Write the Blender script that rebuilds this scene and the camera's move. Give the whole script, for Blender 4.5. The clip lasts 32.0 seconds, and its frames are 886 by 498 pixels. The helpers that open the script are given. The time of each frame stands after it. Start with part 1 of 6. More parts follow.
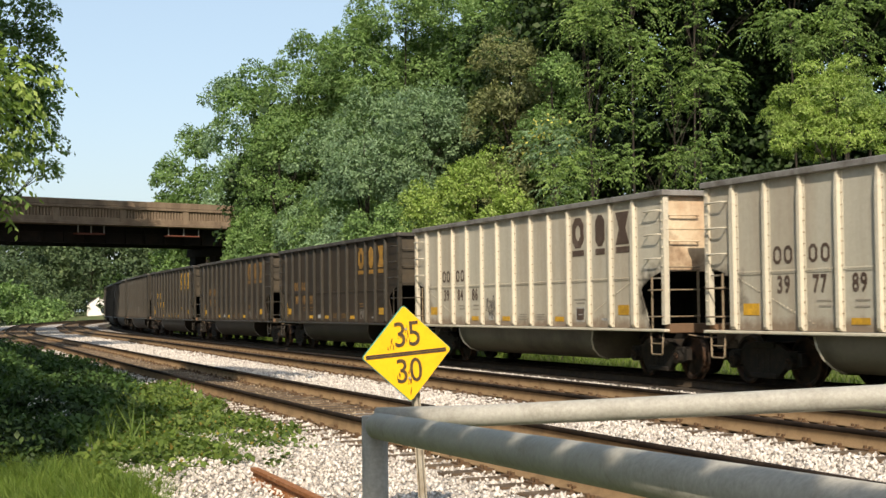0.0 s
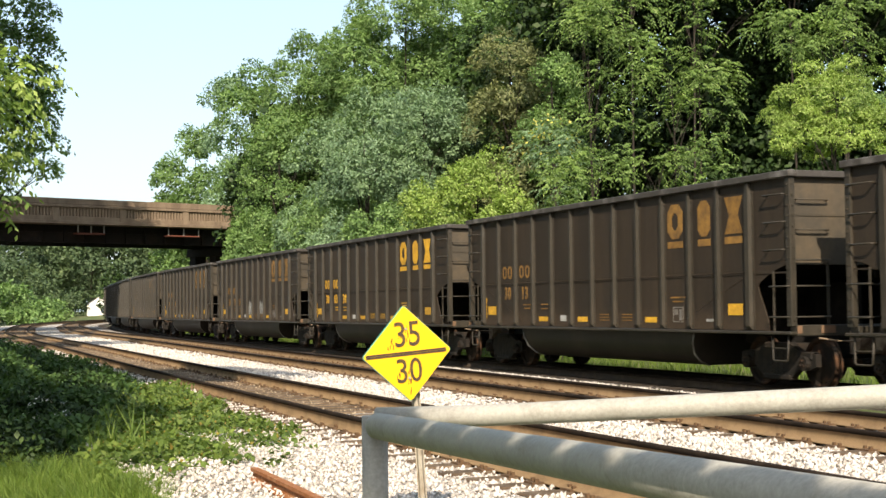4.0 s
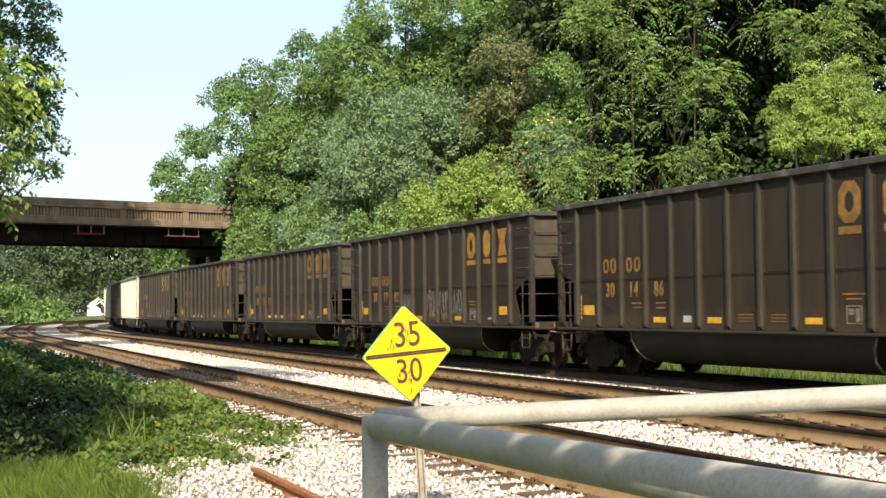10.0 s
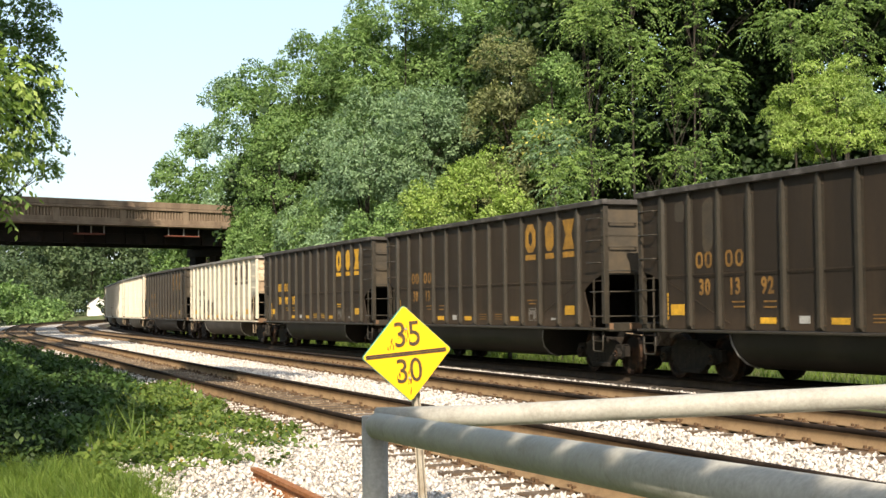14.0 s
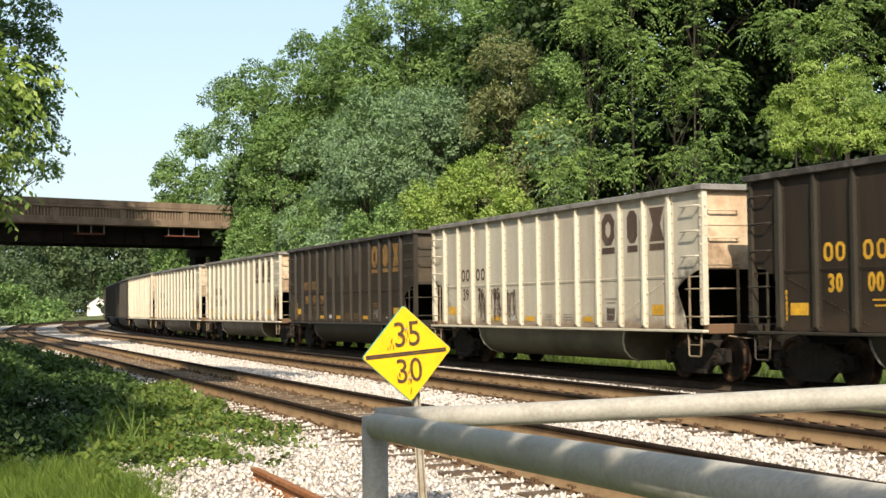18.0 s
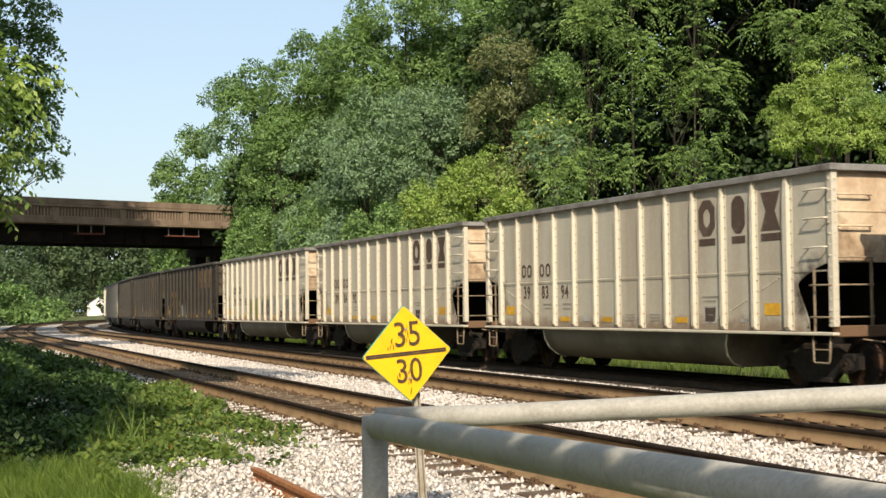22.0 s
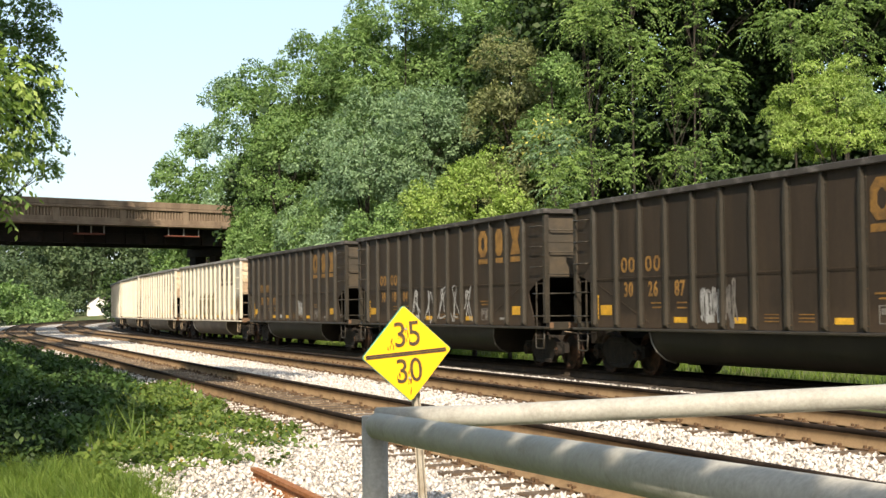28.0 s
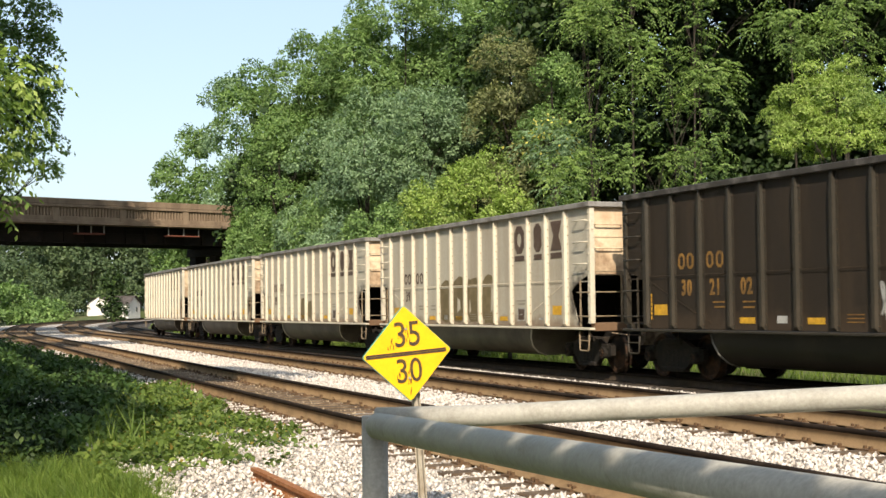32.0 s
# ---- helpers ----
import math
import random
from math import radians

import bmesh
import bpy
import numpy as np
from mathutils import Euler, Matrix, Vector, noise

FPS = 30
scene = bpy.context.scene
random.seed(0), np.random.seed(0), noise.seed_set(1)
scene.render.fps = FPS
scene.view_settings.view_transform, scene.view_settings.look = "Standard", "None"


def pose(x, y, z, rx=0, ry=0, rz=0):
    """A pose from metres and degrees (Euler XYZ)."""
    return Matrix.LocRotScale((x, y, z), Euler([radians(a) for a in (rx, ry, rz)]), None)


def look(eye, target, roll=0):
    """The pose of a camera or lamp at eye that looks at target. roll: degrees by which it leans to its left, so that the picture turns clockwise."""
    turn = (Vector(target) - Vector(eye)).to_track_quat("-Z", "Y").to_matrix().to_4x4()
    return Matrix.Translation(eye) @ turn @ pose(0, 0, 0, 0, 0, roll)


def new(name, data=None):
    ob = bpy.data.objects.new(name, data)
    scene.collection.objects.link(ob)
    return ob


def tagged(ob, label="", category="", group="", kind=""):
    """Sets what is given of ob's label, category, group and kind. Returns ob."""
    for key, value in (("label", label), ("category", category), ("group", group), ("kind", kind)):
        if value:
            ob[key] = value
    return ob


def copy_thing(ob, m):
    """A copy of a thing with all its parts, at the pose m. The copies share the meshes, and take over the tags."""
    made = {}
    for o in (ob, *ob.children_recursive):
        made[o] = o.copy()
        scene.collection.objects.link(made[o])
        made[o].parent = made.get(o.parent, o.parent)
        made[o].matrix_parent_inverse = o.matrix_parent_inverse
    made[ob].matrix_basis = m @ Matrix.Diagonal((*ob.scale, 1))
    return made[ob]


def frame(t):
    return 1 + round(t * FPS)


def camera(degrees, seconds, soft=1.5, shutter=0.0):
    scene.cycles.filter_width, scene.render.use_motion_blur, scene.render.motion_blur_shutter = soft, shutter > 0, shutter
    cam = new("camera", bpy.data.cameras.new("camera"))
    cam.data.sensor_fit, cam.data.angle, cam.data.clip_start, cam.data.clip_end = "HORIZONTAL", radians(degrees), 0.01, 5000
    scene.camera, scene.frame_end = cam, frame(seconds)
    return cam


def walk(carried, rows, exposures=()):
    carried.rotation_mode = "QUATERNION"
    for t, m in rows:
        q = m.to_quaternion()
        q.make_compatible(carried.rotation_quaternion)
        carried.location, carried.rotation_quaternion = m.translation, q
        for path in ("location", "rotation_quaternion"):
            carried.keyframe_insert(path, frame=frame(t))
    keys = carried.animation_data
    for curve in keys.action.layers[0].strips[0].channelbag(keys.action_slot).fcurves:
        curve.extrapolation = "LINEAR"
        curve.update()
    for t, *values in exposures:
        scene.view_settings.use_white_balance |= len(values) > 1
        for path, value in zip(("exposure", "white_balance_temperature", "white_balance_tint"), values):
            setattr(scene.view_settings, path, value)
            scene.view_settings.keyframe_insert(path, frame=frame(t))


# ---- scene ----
# A coal train on the outer of three curved tracks, seen from a fixed camera beside a pipe gate.

EYE_Z = 1.2704
cam = camera(34.758, 32.0, soft=1.5, shutter=0.15)
EYE = (0.0, 0.0, EYE_Z)
STAND = look(EYE, (0.0, 100.0, EYE_Z + 4.1273), roll=-0.637)
EXPOSURES = ((0.0, 0.19), (1.0, 0.21), (2.0, 0.47), (4.0, 0.65), (15.0, 0.65), (17.6, 0.53), (18.6, 0.29), (19.3, 0.24), (20.0, 0.35), (20.8, 0.47), (21.3, 0.44), (22.0, 0.24), (23.0, 0.18), (25.2, 0.17), (26.4, 0.36), (28.0, 0.61), (30.0, 0.56), (31.0, 0.52), (32.0, 0.42))
walk(cam, [(0.0, STAND), (32.0, STAND)], exposures=[(t, e + 0.10, 6650.0, 14.5) for t, e in EXPOSURES])

# ---- light ----
SUN_EL = radians(35.0)
SUN_WAY = Vector((-0.03 * math.cos(SUN_EL), -0.9995 * math.cos(SUN_EL), math.sin(SUN_EL)))
world = bpy.data.worlds.new("sky")
scene.world = world
world.use_nodes = True
wn = world.node_tree.nodes
wn.clear()
sky = wn.new("ShaderNodeTexSky")
sky.sky_type = 'NISHITA'
sky.sun_disc = False
sky.sun_elevation = SUN_EL
sky.sun_rotation = radians(181.7)
sky.air_density, sky.dust_density, sky.ozone_density = 1.0, 1.9, 1.0
bg = wn.new("ShaderNodeBackground")
bg.inputs["Strength"].default_value = 0.128
wout = wn.new("ShaderNodeOutputWorld")
haze = wn.new("ShaderNodeMix")
haze.data_type = 'RGBA'
haze.inputs[0].default_value = 0.4
haze.inputs[7].default_value = (4.3, 5.7, 6.3, 1.0)
world.node_tree.links.new(sky.outputs[0], haze.inputs[6])
world.node_tree.links.new(haze.outputs[2], bg.inputs[0])
world.node_tree.links.new(bg.outputs[0], wout.inputs[0])
sun = new("sun", bpy.data.lights.new("sun", 'SUN'))
sun.data.energy, sun.data.angle, sun.data.color = 5.0, radians(0.55), (1.0, 0.90, 0.71)
sun.matrix_world = look(SUN_WAY * 200, (0, 0, 0))


# ---- materials ----
def nodes_of(name):
    m = bpy.data.materials.new(name)
    m.use_nodes = True
    nt = m.node_tree
    return m, nt, nt.nodes["Principled BSDF"]


def link(nt, a, b):
    nt.links.new(a, b)


def noise_node(nt, scale, detail=4.0, rough=0.6, coord="Object"):
    tc = nt.nodes.new("ShaderNodeTexCoord")
    n = nt.nodes.new("ShaderNodeTexNoise")
    n.inputs["Scale"].default_value, n.inputs["Detail"].default_value, n.inputs["Roughness"].default_value = scale, detail, rough
    link(nt, tc.outputs[coord], n.inputs["Vector"])
    return n


def ramp_node(nt, src, stops):
    r = nt.nodes.new("ShaderNodeValToRGB")
    el = r.color_ramp.elements
    while len(el) < len(stops):
        el.new(0.5)
    for e, (p, c) in zip(el, stops):
        e.position, e.color = p, (*c, 1.0) if len(c) == 3 else c
    link(nt, src, r.inputs[0])
    return r


def mix_node(nt, fac, a, b, mode='MIX'):
    m = nt.nodes.new("ShaderNodeMix")
    m.data_type, m.blend_type = 'RGBA', mode
    for sock, v in ((m.inputs[0], fac), (m.inputs[6], a), (m.inputs[7], b)):
        if isinstance(v, (int, float)):
            sock.default_value = v
        elif isinstance(v, tuple):
            sock.default_value = (*v, 1.0)
        else:
            link(nt, v, sock)
    return m.outputs[2]


def bump_node(nt, bsdf, height, strength, distance):
    b = nt.nodes.new("ShaderNodeBump")
    b.inputs["Strength"].default_value, b.inputs["Distance"].default_value = strength, distance
    link(nt, height, b.inputs["Height"])
    link(nt, b.outputs[0], bsdf.inputs["Normal"])


def maths(nt, op, a, b=0.0, c=0.0):
    n = nt.nodes.new("ShaderNodeMath")
    n.operation = op
    for sock, v in zip(n.inputs, (a, b, c)):
        if isinstance(v, (int, float)):
            sock.default_value = v
        else:
            link(nt, v, sock)
    return n.outputs[0]


def grimed(nt, col, colour, centre, reach, strength):
    """Soot or rust that spreads round a place of the car body (the way from its middle, the height), with a ragged edge."""
    tc = nt.nodes.new("ShaderNodeTexCoord")
    sep = nt.nodes.new("ShaderNodeSeparateXYZ")
    link(nt, tc.outputs["Object"], sep.inputs[0])
    a = maths(nt, 'DIVIDE', maths(nt, 'SUBTRACT', maths(nt, 'ABSOLUTE', sep.outputs[0]), centre[0]), reach[0])
    b = maths(nt, 'DIVIDE', maths(nt, 'SUBTRACT', sep.outputs[2], centre[1]), reach[1])
    d = maths(nt, 'SQRT', maths(nt, 'ADD', maths(nt, 'MULTIPLY', a, a), maths(nt, 'MULTIPLY', b, b)))
    ragged = noise_node(nt, 3.2, 6.0, 0.65)
    d = maths(nt, 'ADD', d, maths(nt, 'MULTIPLY', maths(nt, 'SUBTRACT', ragged.outputs[0], 0.5), 1.5))
    m = ramp_node(nt, d, [(0.45, (strength,) * 3), (1.0, (0, 0, 0))])
    return mix_node(nt, m.outputs[0], col, colour)


def worn(name, base, stain, rough=0.6, metal=0.0, scale=1.5, amount=(0.45, 0.7), grain=30.0, bump=0.15, dist=0.003, spec=0.3, vary=0.12, streak=False, grime=None):
    """A surface of one colour with stains of another, fine grain and relief; each object differs a little."""
    m, nt, b = nodes_of(name)
    big = noise_node(nt, scale, 6.0, 0.65)
    if streak:
        mp = nt.nodes.new("ShaderNodeMapping")
        mp.inputs["Scale"].default_value = (1.0, 1.0, 0.12)
        link(nt, big.inputs["Vector"].links[0].from_socket, mp.inputs[0])
        link(nt, mp.outputs[0], big.inputs["Vector"])
    fine = noise_node(nt, grain, 5.0, 0.7)
    mask = ramp_node(nt, big.outputs[0], [(amount[0], (0, 0, 0)), (amount[1], (1, 1, 1))])
    col = mix_node(nt, mask.outputs[0], base, stain)
    if grime:
        for spots in grime:
            col = grimed(nt, col, *spots)
    g = ramp_node(nt, fine.outputs[0], [(0.25, (1 - vary * 1.6,) * 3), (0.75, (1 + vary,) * 3)])
    col = mix_node(nt, 1.0, col, g.outputs[0], 'MULTIPLY')
    oi = nt.nodes.new("ShaderNodeObjectInfo")
    r = ramp_node(nt, oi.outputs["Random"], [(0.0, (1 - vary,) * 3), (1.0, (1 + vary * 0.6,) * 3)])
    col = mix_node(nt, 1.0, col, r.outputs[0], 'MULTIPLY')
    link(nt, col, b.inputs["Base Color"])
    b.inputs["Roughness"].default_value, b.inputs["Metallic"].default_value = rough, metal
    b.inputs["Specular IOR Level"].default_value = spec
    bump_node(nt, b, fine.outputs[0], bump, dist)
    return m


def leafy(name, dark, mid, light, trans=0.3, patch=0.6, spread=0.62):
    """Leaves: each leaf differs a little, with larger patches of lighter and darker growth."""
    m, nt, b = nodes_of(name)
    dark = tuple(a + (c - a) * spread for a, c in zip(mid, dark))
    light = tuple(a + (c - a) * spread for a, c in zip(mid, light))
    geo = nt.nodes.new("ShaderNodeNewGeometry")
    r = ramp_node(nt, geo.outputs["Random Per Island"], [(0.0, dark), (0.55, mid), (1.0, light)])
    big = noise_node(nt, patch, 3.0, 0.6)
    g = ramp_node(nt, big.outputs[0], [(0.3, (0.62, 0.66, 0.72)), (0.7, (1.33, 1.28, 1.08))])
    col = mix_node(nt, 1.0, r.outputs[0], g.outputs[0], 'MULTIPLY')
    link(nt, col, b.inputs["Base Color"])
    b.inputs["Roughness"].default_value = 0.55
    b.inputs["Specular IOR Level"].default_value = 0.22
    tr = nt.nodes.new("ShaderNodeBsdfTranslucent")
    tcol = mix_node(nt, 1.0, col, (1.25, 1.3, 0.55), 'MULTIPLY')
    link(nt, tcol, tr.inputs[0])
    mx = nt.nodes.new("ShaderNodeMixShader")
    mx.inputs[0].default_value = trans
    link(nt, b.outputs[0], mx.inputs[1])
    link(nt, tr.outputs[0], mx.inputs[2])
    link(nt, mx.outputs[0], nt.nodes["Material Output"].inputs[0])
    return m


def stony(name, tones, scale=14.0, bump=0.9):
    """Loose crushed stone: cells of different tone with dark joints."""
    m, nt, b = nodes_of(name)
    tc = nt.nodes.new("ShaderNodeTexCoord")
    v = nt.nodes.new("ShaderNodeTexVoronoi")
    v.inputs["Scale"].default_value = scale
    link(nt, tc.outputs["Object"], v.inputs["Vector"])
    sep = nt.nodes.new("ShaderNodeSeparateColor")
    link(nt, v.outputs["Color"], sep.inputs[0])
    c = ramp_node(nt, sep.outputs[0], [(0.0, tones[0]), (0.4, tones[1]), (1.0, tones[2])])
    d = ramp_node(nt, v.outputs["Distance"], [(0.25, (1, 1, 1)), (0.75, (0.45, 0.42, 0.38))])
    col = mix_node(nt, 1.0, c.outputs[0], d.outputs[0], 'MULTIPLY')
    big = noise_node(nt, 0.5, 4.0)
    dirt = ramp_node(nt, big.outputs[0], [(0.4, (1, 1, 1)), (0.75, (0.72, 0.66, 0.58))])
    col = mix_node(nt, 1.0, col, dirt.outputs[0], 'MULTIPLY')
    link(nt, col, b.inputs["Base Color"])
    b.inputs["Roughness"].default_value = 0.9
    inv = nt.nodes.new("ShaderNodeMath")
    inv.operation = 'SUBTRACT'
    inv.inputs[0].default_value = 1.0
    link(nt, v.outputs["Distance"], inv.inputs[1])
    bump_node(nt, b, inv.outputs[0], bump, 0.05)
    return m


def island_stone(name, a, b_, c):
    m, nt, b = nodes_of(name)
    geo = nt.nodes.new("ShaderNodeNewGeometry")
    r = ramp_node(nt, geo.outputs["Random Per Island"], [(0.0, a), (0.45, b_), (1.0, c)])
    n = noise_node(nt, 60.0, 3.0)
    g = ramp_node(nt, n.outputs[0], [(0.3, (0.8, 0.79, 0.76)), (0.7, (1.08, 1.07, 1.05))])
    link(nt, mix_node(nt, 1.0, r.outputs[0], g.outputs[0], 'MULTIPLY'), b.inputs["Base Color"])
    b.inputs["Roughness"].default_value = 0.85
    return m


M = {}
M["grass_soil"] = worn("grass_soil", (0.07, 0.10, 0.025), (0.13, 0.11, 0.06), 0.95, scale=0.6, grain=12.0, bump=0.6, dist=0.03, vary=0.3)
M["ballast"] = stony("ballast", ((0.36, 0.325, 0.285), (0.52, 0.475, 0.43), (0.70, 0.655, 0.61)), 26.0, 0.6)
M["stone"] = island_stone("stone", (0.33, 0.30, 0.272), (0.52, 0.475, 0.438), (0.75, 0.70, 0.655))
M["dirty_stone"] = island_stone("dirty_stone", (0.13, 0.09, 0.05), (0.27, 0.20, 0.125), (0.42, 0.345, 0.25))
M["dark_ballast"] = stony("dark_ballast", ((0.03, 0.022, 0.016), (0.055, 0.041, 0.03), (0.10, 0.08, 0.06)), 26.0, 0.6)
M["plate_rust"] = worn("plate_rust", (0.10, 0.058, 0.03), (0.16, 0.10, 0.055), 0.85, 0.1, scale=6.0, grain=50.0, bump=0.3)
M["rail_side"] = worn("rail_side", (0.265, 0.175, 0.092), (0.17, 0.108, 0.056), 0.85, 0.0, scale=3.0, grain=60.0, bump=0.3)
M["rail_head"] = worn("rail_head", (0.017, 0.012, 0.009), (0.04, 0.028, 0.02), 0.85, 0.0, scale=2.0, grain=80.0, bump=0.08, spec=0.08)
M["dark_rail"] = worn("dark_rail", (0.045, 0.033, 0.023), (0.08, 0.055, 0.035), 0.85, 0.0, scale=3.0, grain=60.0, bump=0.3)
M["dark_tie"] = worn("dark_tie", (0.03, 0.023, 0.017), (0.06, 0.046, 0.034), 0.9, scale=4.0, grain=40.0, bump=0.5, dist=0.008, vary=0.25)
M["tie"] = worn("tie", (0.10, 0.066, 0.04), (0.20, 0.15, 0.10), 0.9, scale=4.0, grain=40.0, bump=0.6, dist=0.008, vary=0.25)
M["rust"] = worn("rust", (0.24, 0.09, 0.03), (0.33, 0.17, 0.08), 0.8, 0.1, scale=9.0, grain=50.0, bump=0.4)
M["dark_paint"] = worn("dark_paint", (0.0250, 0.0188, 0.0132), (0.050, 0.035, 0.0225), 0.6, scale=1.1, amount=(0.45, 0.75), grain=14.0, bump=0.1, spec=0.24, streak=True, vary=0.10,
                       grime=[((0.055, 0.038, 0.025), (3.0, 0.98), (9.0, 0.5), 0.8)])
M["dark_post"] = worn("dark_post", (0.030, 0.0262, 0.0195), (0.046, 0.037, 0.027), 0.5, scale=2.0, grain=20.0, bump=0.1, spec=0.3, vary=0.1)
M["dark_end"] = worn("dark_end", (0.050, 0.042, 0.031), (0.085, 0.064, 0.04), 0.65, scale=0.9, grain=14.0, bump=0.1, vary=0.12)
M["light_paint"] = worn("light_paint", (0.445, 0.42, 0.345), (0.315, 0.255, 0.185), 0.6, scale=0.9, amount=(0.40, 0.78), grain=12.0, bump=0.08, streak=True, vary=0.07,
                        grime=[((0.17, 0.11, 0.07), (3.0, 0.98), (9.0, 0.34), 0.75), ((0.035, 0.025, 0.018), (6.75, 1.72), (0.85, 0.62), 0.9)])
M["light_post"] = worn("light_post", (0.53, 0.49, 0.395), (0.40, 0.32, 0.225), 0.55, scale=2.2, amount=(0.5, 0.85), grain=20.0, bump=0.08, vary=0.07)
M["light_end"] = worn("light_end", (0.60, 0.49, 0.345), (0.36, 0.22, 0.125), 0.7, scale=0.9, amount=(0.42, 0.75), grain=12.0, bump=0.1, vary=0.1,
                      grime=[((0.11, 0.058, 0.03), (7.2, 1.1), (2.0, 1.75), 0.92)])
M["light_tub"] = worn("light_tub", (0.16, 0.136, 0.105), (0.045, 0.036, 0.028), 0.5, scale=0.5, amount=(0.46, 0.72), grain=14.0, bump=0.12, spec=0.4, vary=0.1)
M["dark_tub"] = worn("dark_tub", (0.015, 0.0125, 0.0105), (0.03, 0.023, 0.018), 0.55, scale=1.2, grain=14.0, bump=0.15, spec=0.3, vary=0.1)
M["rivet"] = worn("rivet", (0.05, 0.036, 0.025), (0.12, 0.075, 0.045), 0.7, scale=9.0, grain=40.0, bump=0.1)
M["light_rivet"] = worn("light_rivet", (0.24, 0.175, 0.115), (0.14, 0.085, 0.05), 0.7, scale=9.0, grain=40.0, bump=0.1)
M["ladder"] = worn("ladder", (0.235, 0.185, 0.125), (0.13, 0.085, 0.05), 0.65, scale=5.0, grain=30.0, bump=0.1)
M["rim_steel"] = worn("rim_steel", (0.25, 0.24, 0.225), (0.12, 0.105, 0.09), 0.6, 0.2, scale=2.5, grain=25.0, bump=0.1)
M["rim_dark"] = worn("rim_dark", (0.05, 0.045, 0.04), (0.16, 0.15, 0.14), 0.6, 0.1, scale=2.5, amount=(0.5, 0.72), grain=25.0, bump=0.1)
M["truck_steel"] = worn("truck_steel", (0.013, 0.011, 0.009), (0.036, 0.025, 0.017), 0.8, 0.1, scale=5.0, grain=40.0, bump=0.3)
M["coupler"] = worn("coupler", (0.24, 0.175, 0.12), (0.085, 0.055, 0.035), 0.8, 0.1, scale=7.0, grain=40.0, bump=0.3)
M["wheel"] = worn("wheel", (0.016, 0.012, 0.009), (0.13, 0.062, 0.03), 0.75, 0.2, scale=3.0, amount=(0.48, 0.75), grain=40.0, bump=0.3)
M["under_black"] = worn("under_black", (0.014, 0.0125, 0.011), (0.026, 0.021, 0.017), 0.9, scale=3.0, grain=30.0, bump=0.2)
# Near-black that puts the shade of the car end openings into the colour.
M["opening_shade"] = worn("opening_shade", (0.012, 0.0105, 0.009), (0.02, 0.017, 0.014), 0.95, scale=3.0, grain=30.0, bump=0.1, spec=0.05)
M["yellow_paint"] = worn("yellow_paint", (0.64, 0.36, 0.028), (0.36, 0.20, 0.03), 0.65, scale=4.0, amount=(0.42, 0.8), grain=25.0, bump=0.05, vary=0.2)
M["faded_yellow"] = worn("faded_yellow", (0.27, 0.145, 0.034), (0.11, 0.064, 0.026), 0.65, scale=4.0, amount=(0.38, 0.72), grain=25.0, bump=0.05, vary=0.2)
M["mid_yellow"] = worn("mid_yellow", (0.36, 0.192, 0.03), (0.16, 0.09, 0.026), 0.65, scale=4.0, amount=(0.4, 0.75), grain=25.0, bump=0.05, vary=0.2)
M["brown_paint"] = worn("brown_paint", (0.075, 0.050, 0.038), (0.16, 0.125, 0.10), 0.65, scale=3.5, amount=(0.5, 0.85), grain=25.0, bump=0.05, vary=0.15)
M["white_paint"] = worn("white_paint", (0.40, 0.40, 0.385), (0.20, 0.20, 0.19), 0.6, scale=6.0, grain=30.0, bump=0.05)
M["spray_grey"] = worn("spray_grey", (0.13, 0.12, 0.11), (0.24, 0.22, 0.19), 0.6, scale=5.0, grain=30.0, bump=0.05)
M["faint_grey"] = worn("faint_grey", (0.25, 0.225, 0.185), (0.33, 0.30, 0.25), 0.6, scale=5.0, grain=30.0, bump=0.05)
M["spray_green"] = worn("spray_green", (0.17, 0.20, 0.055), (0.24, 0.22, 0.09), 0.6, scale=4.0, grain=30.0, bump=0.05)
M["spray_brown"] = worn("spray_brown", (0.135, 0.105, 0.052), (0.19, 0.15, 0.085), 0.65, scale=3.0, grain=30.0, bump=0.05)
M["galvanised"] = worn("galvanised", (0.335, 0.322, 0.285), (0.215, 0.20, 0.165), 0.6, 0.08, scale=9.0, amount=(0.5, 0.8), grain=70.0, bump=0.12, spec=0.25, vary=0.16)
M["sign_yellow"] = worn("sign_yellow", (0.80, 0.45, 0.010), (0.66, 0.33, 0.010), 0.45, scale=6.0, amount=(0.5, 0.9), grain=30.0, bump=0.03, vary=0.04)
M["sign_black"] = worn("sign_black", (0.06, 0.04, 0.025), (0.13, 0.08, 0.02), 0.6, scale=20.0, grain=60.0, bump=0.05)
M["sign_rust"] = worn("sign_rust", (0.16, 0.07, 0.015), (0.30, 0.15, 0.02), 0.8, scale=30.0, grain=90.0, bump=0.1)
M["sign_edge"] = worn("sign_edge", (0.05, 0.30, 0.24), (0.10, 0.26, 0.2), 0.4, scale=8.0, grain=40.0, bump=0.03)
M["concrete"] = worn("concrete", (0.225, 0.168, 0.115), (0.10, 0.07, 0.05), 0.9, scale=0.7, amount=(0.40, 0.75), grain=9.0, bump=0.3, dist=0.01, vary=0.1, streak=True)
M["girder"] = worn("girder", (0.014, 0.0115, 0.0098), (0.026, 0.018, 0.0135), 0.8, 0.0, scale=0.8, grain=8.0, bump=0.2, spec=0.12)
M["girder_red"] = worn("girder_red", (0.17, 0.055, 0.035), (0.12, 0.06, 0.045), 0.75, 0.1, scale=1.5, grain=8.0, bump=0.2)
M["house_wall"] = worn("house_wall", (0.80, 0.78, 0.74), (0.70, 0.68, 0.64), 0.8, scale=0.8, grain=8.0, bump=0.1)
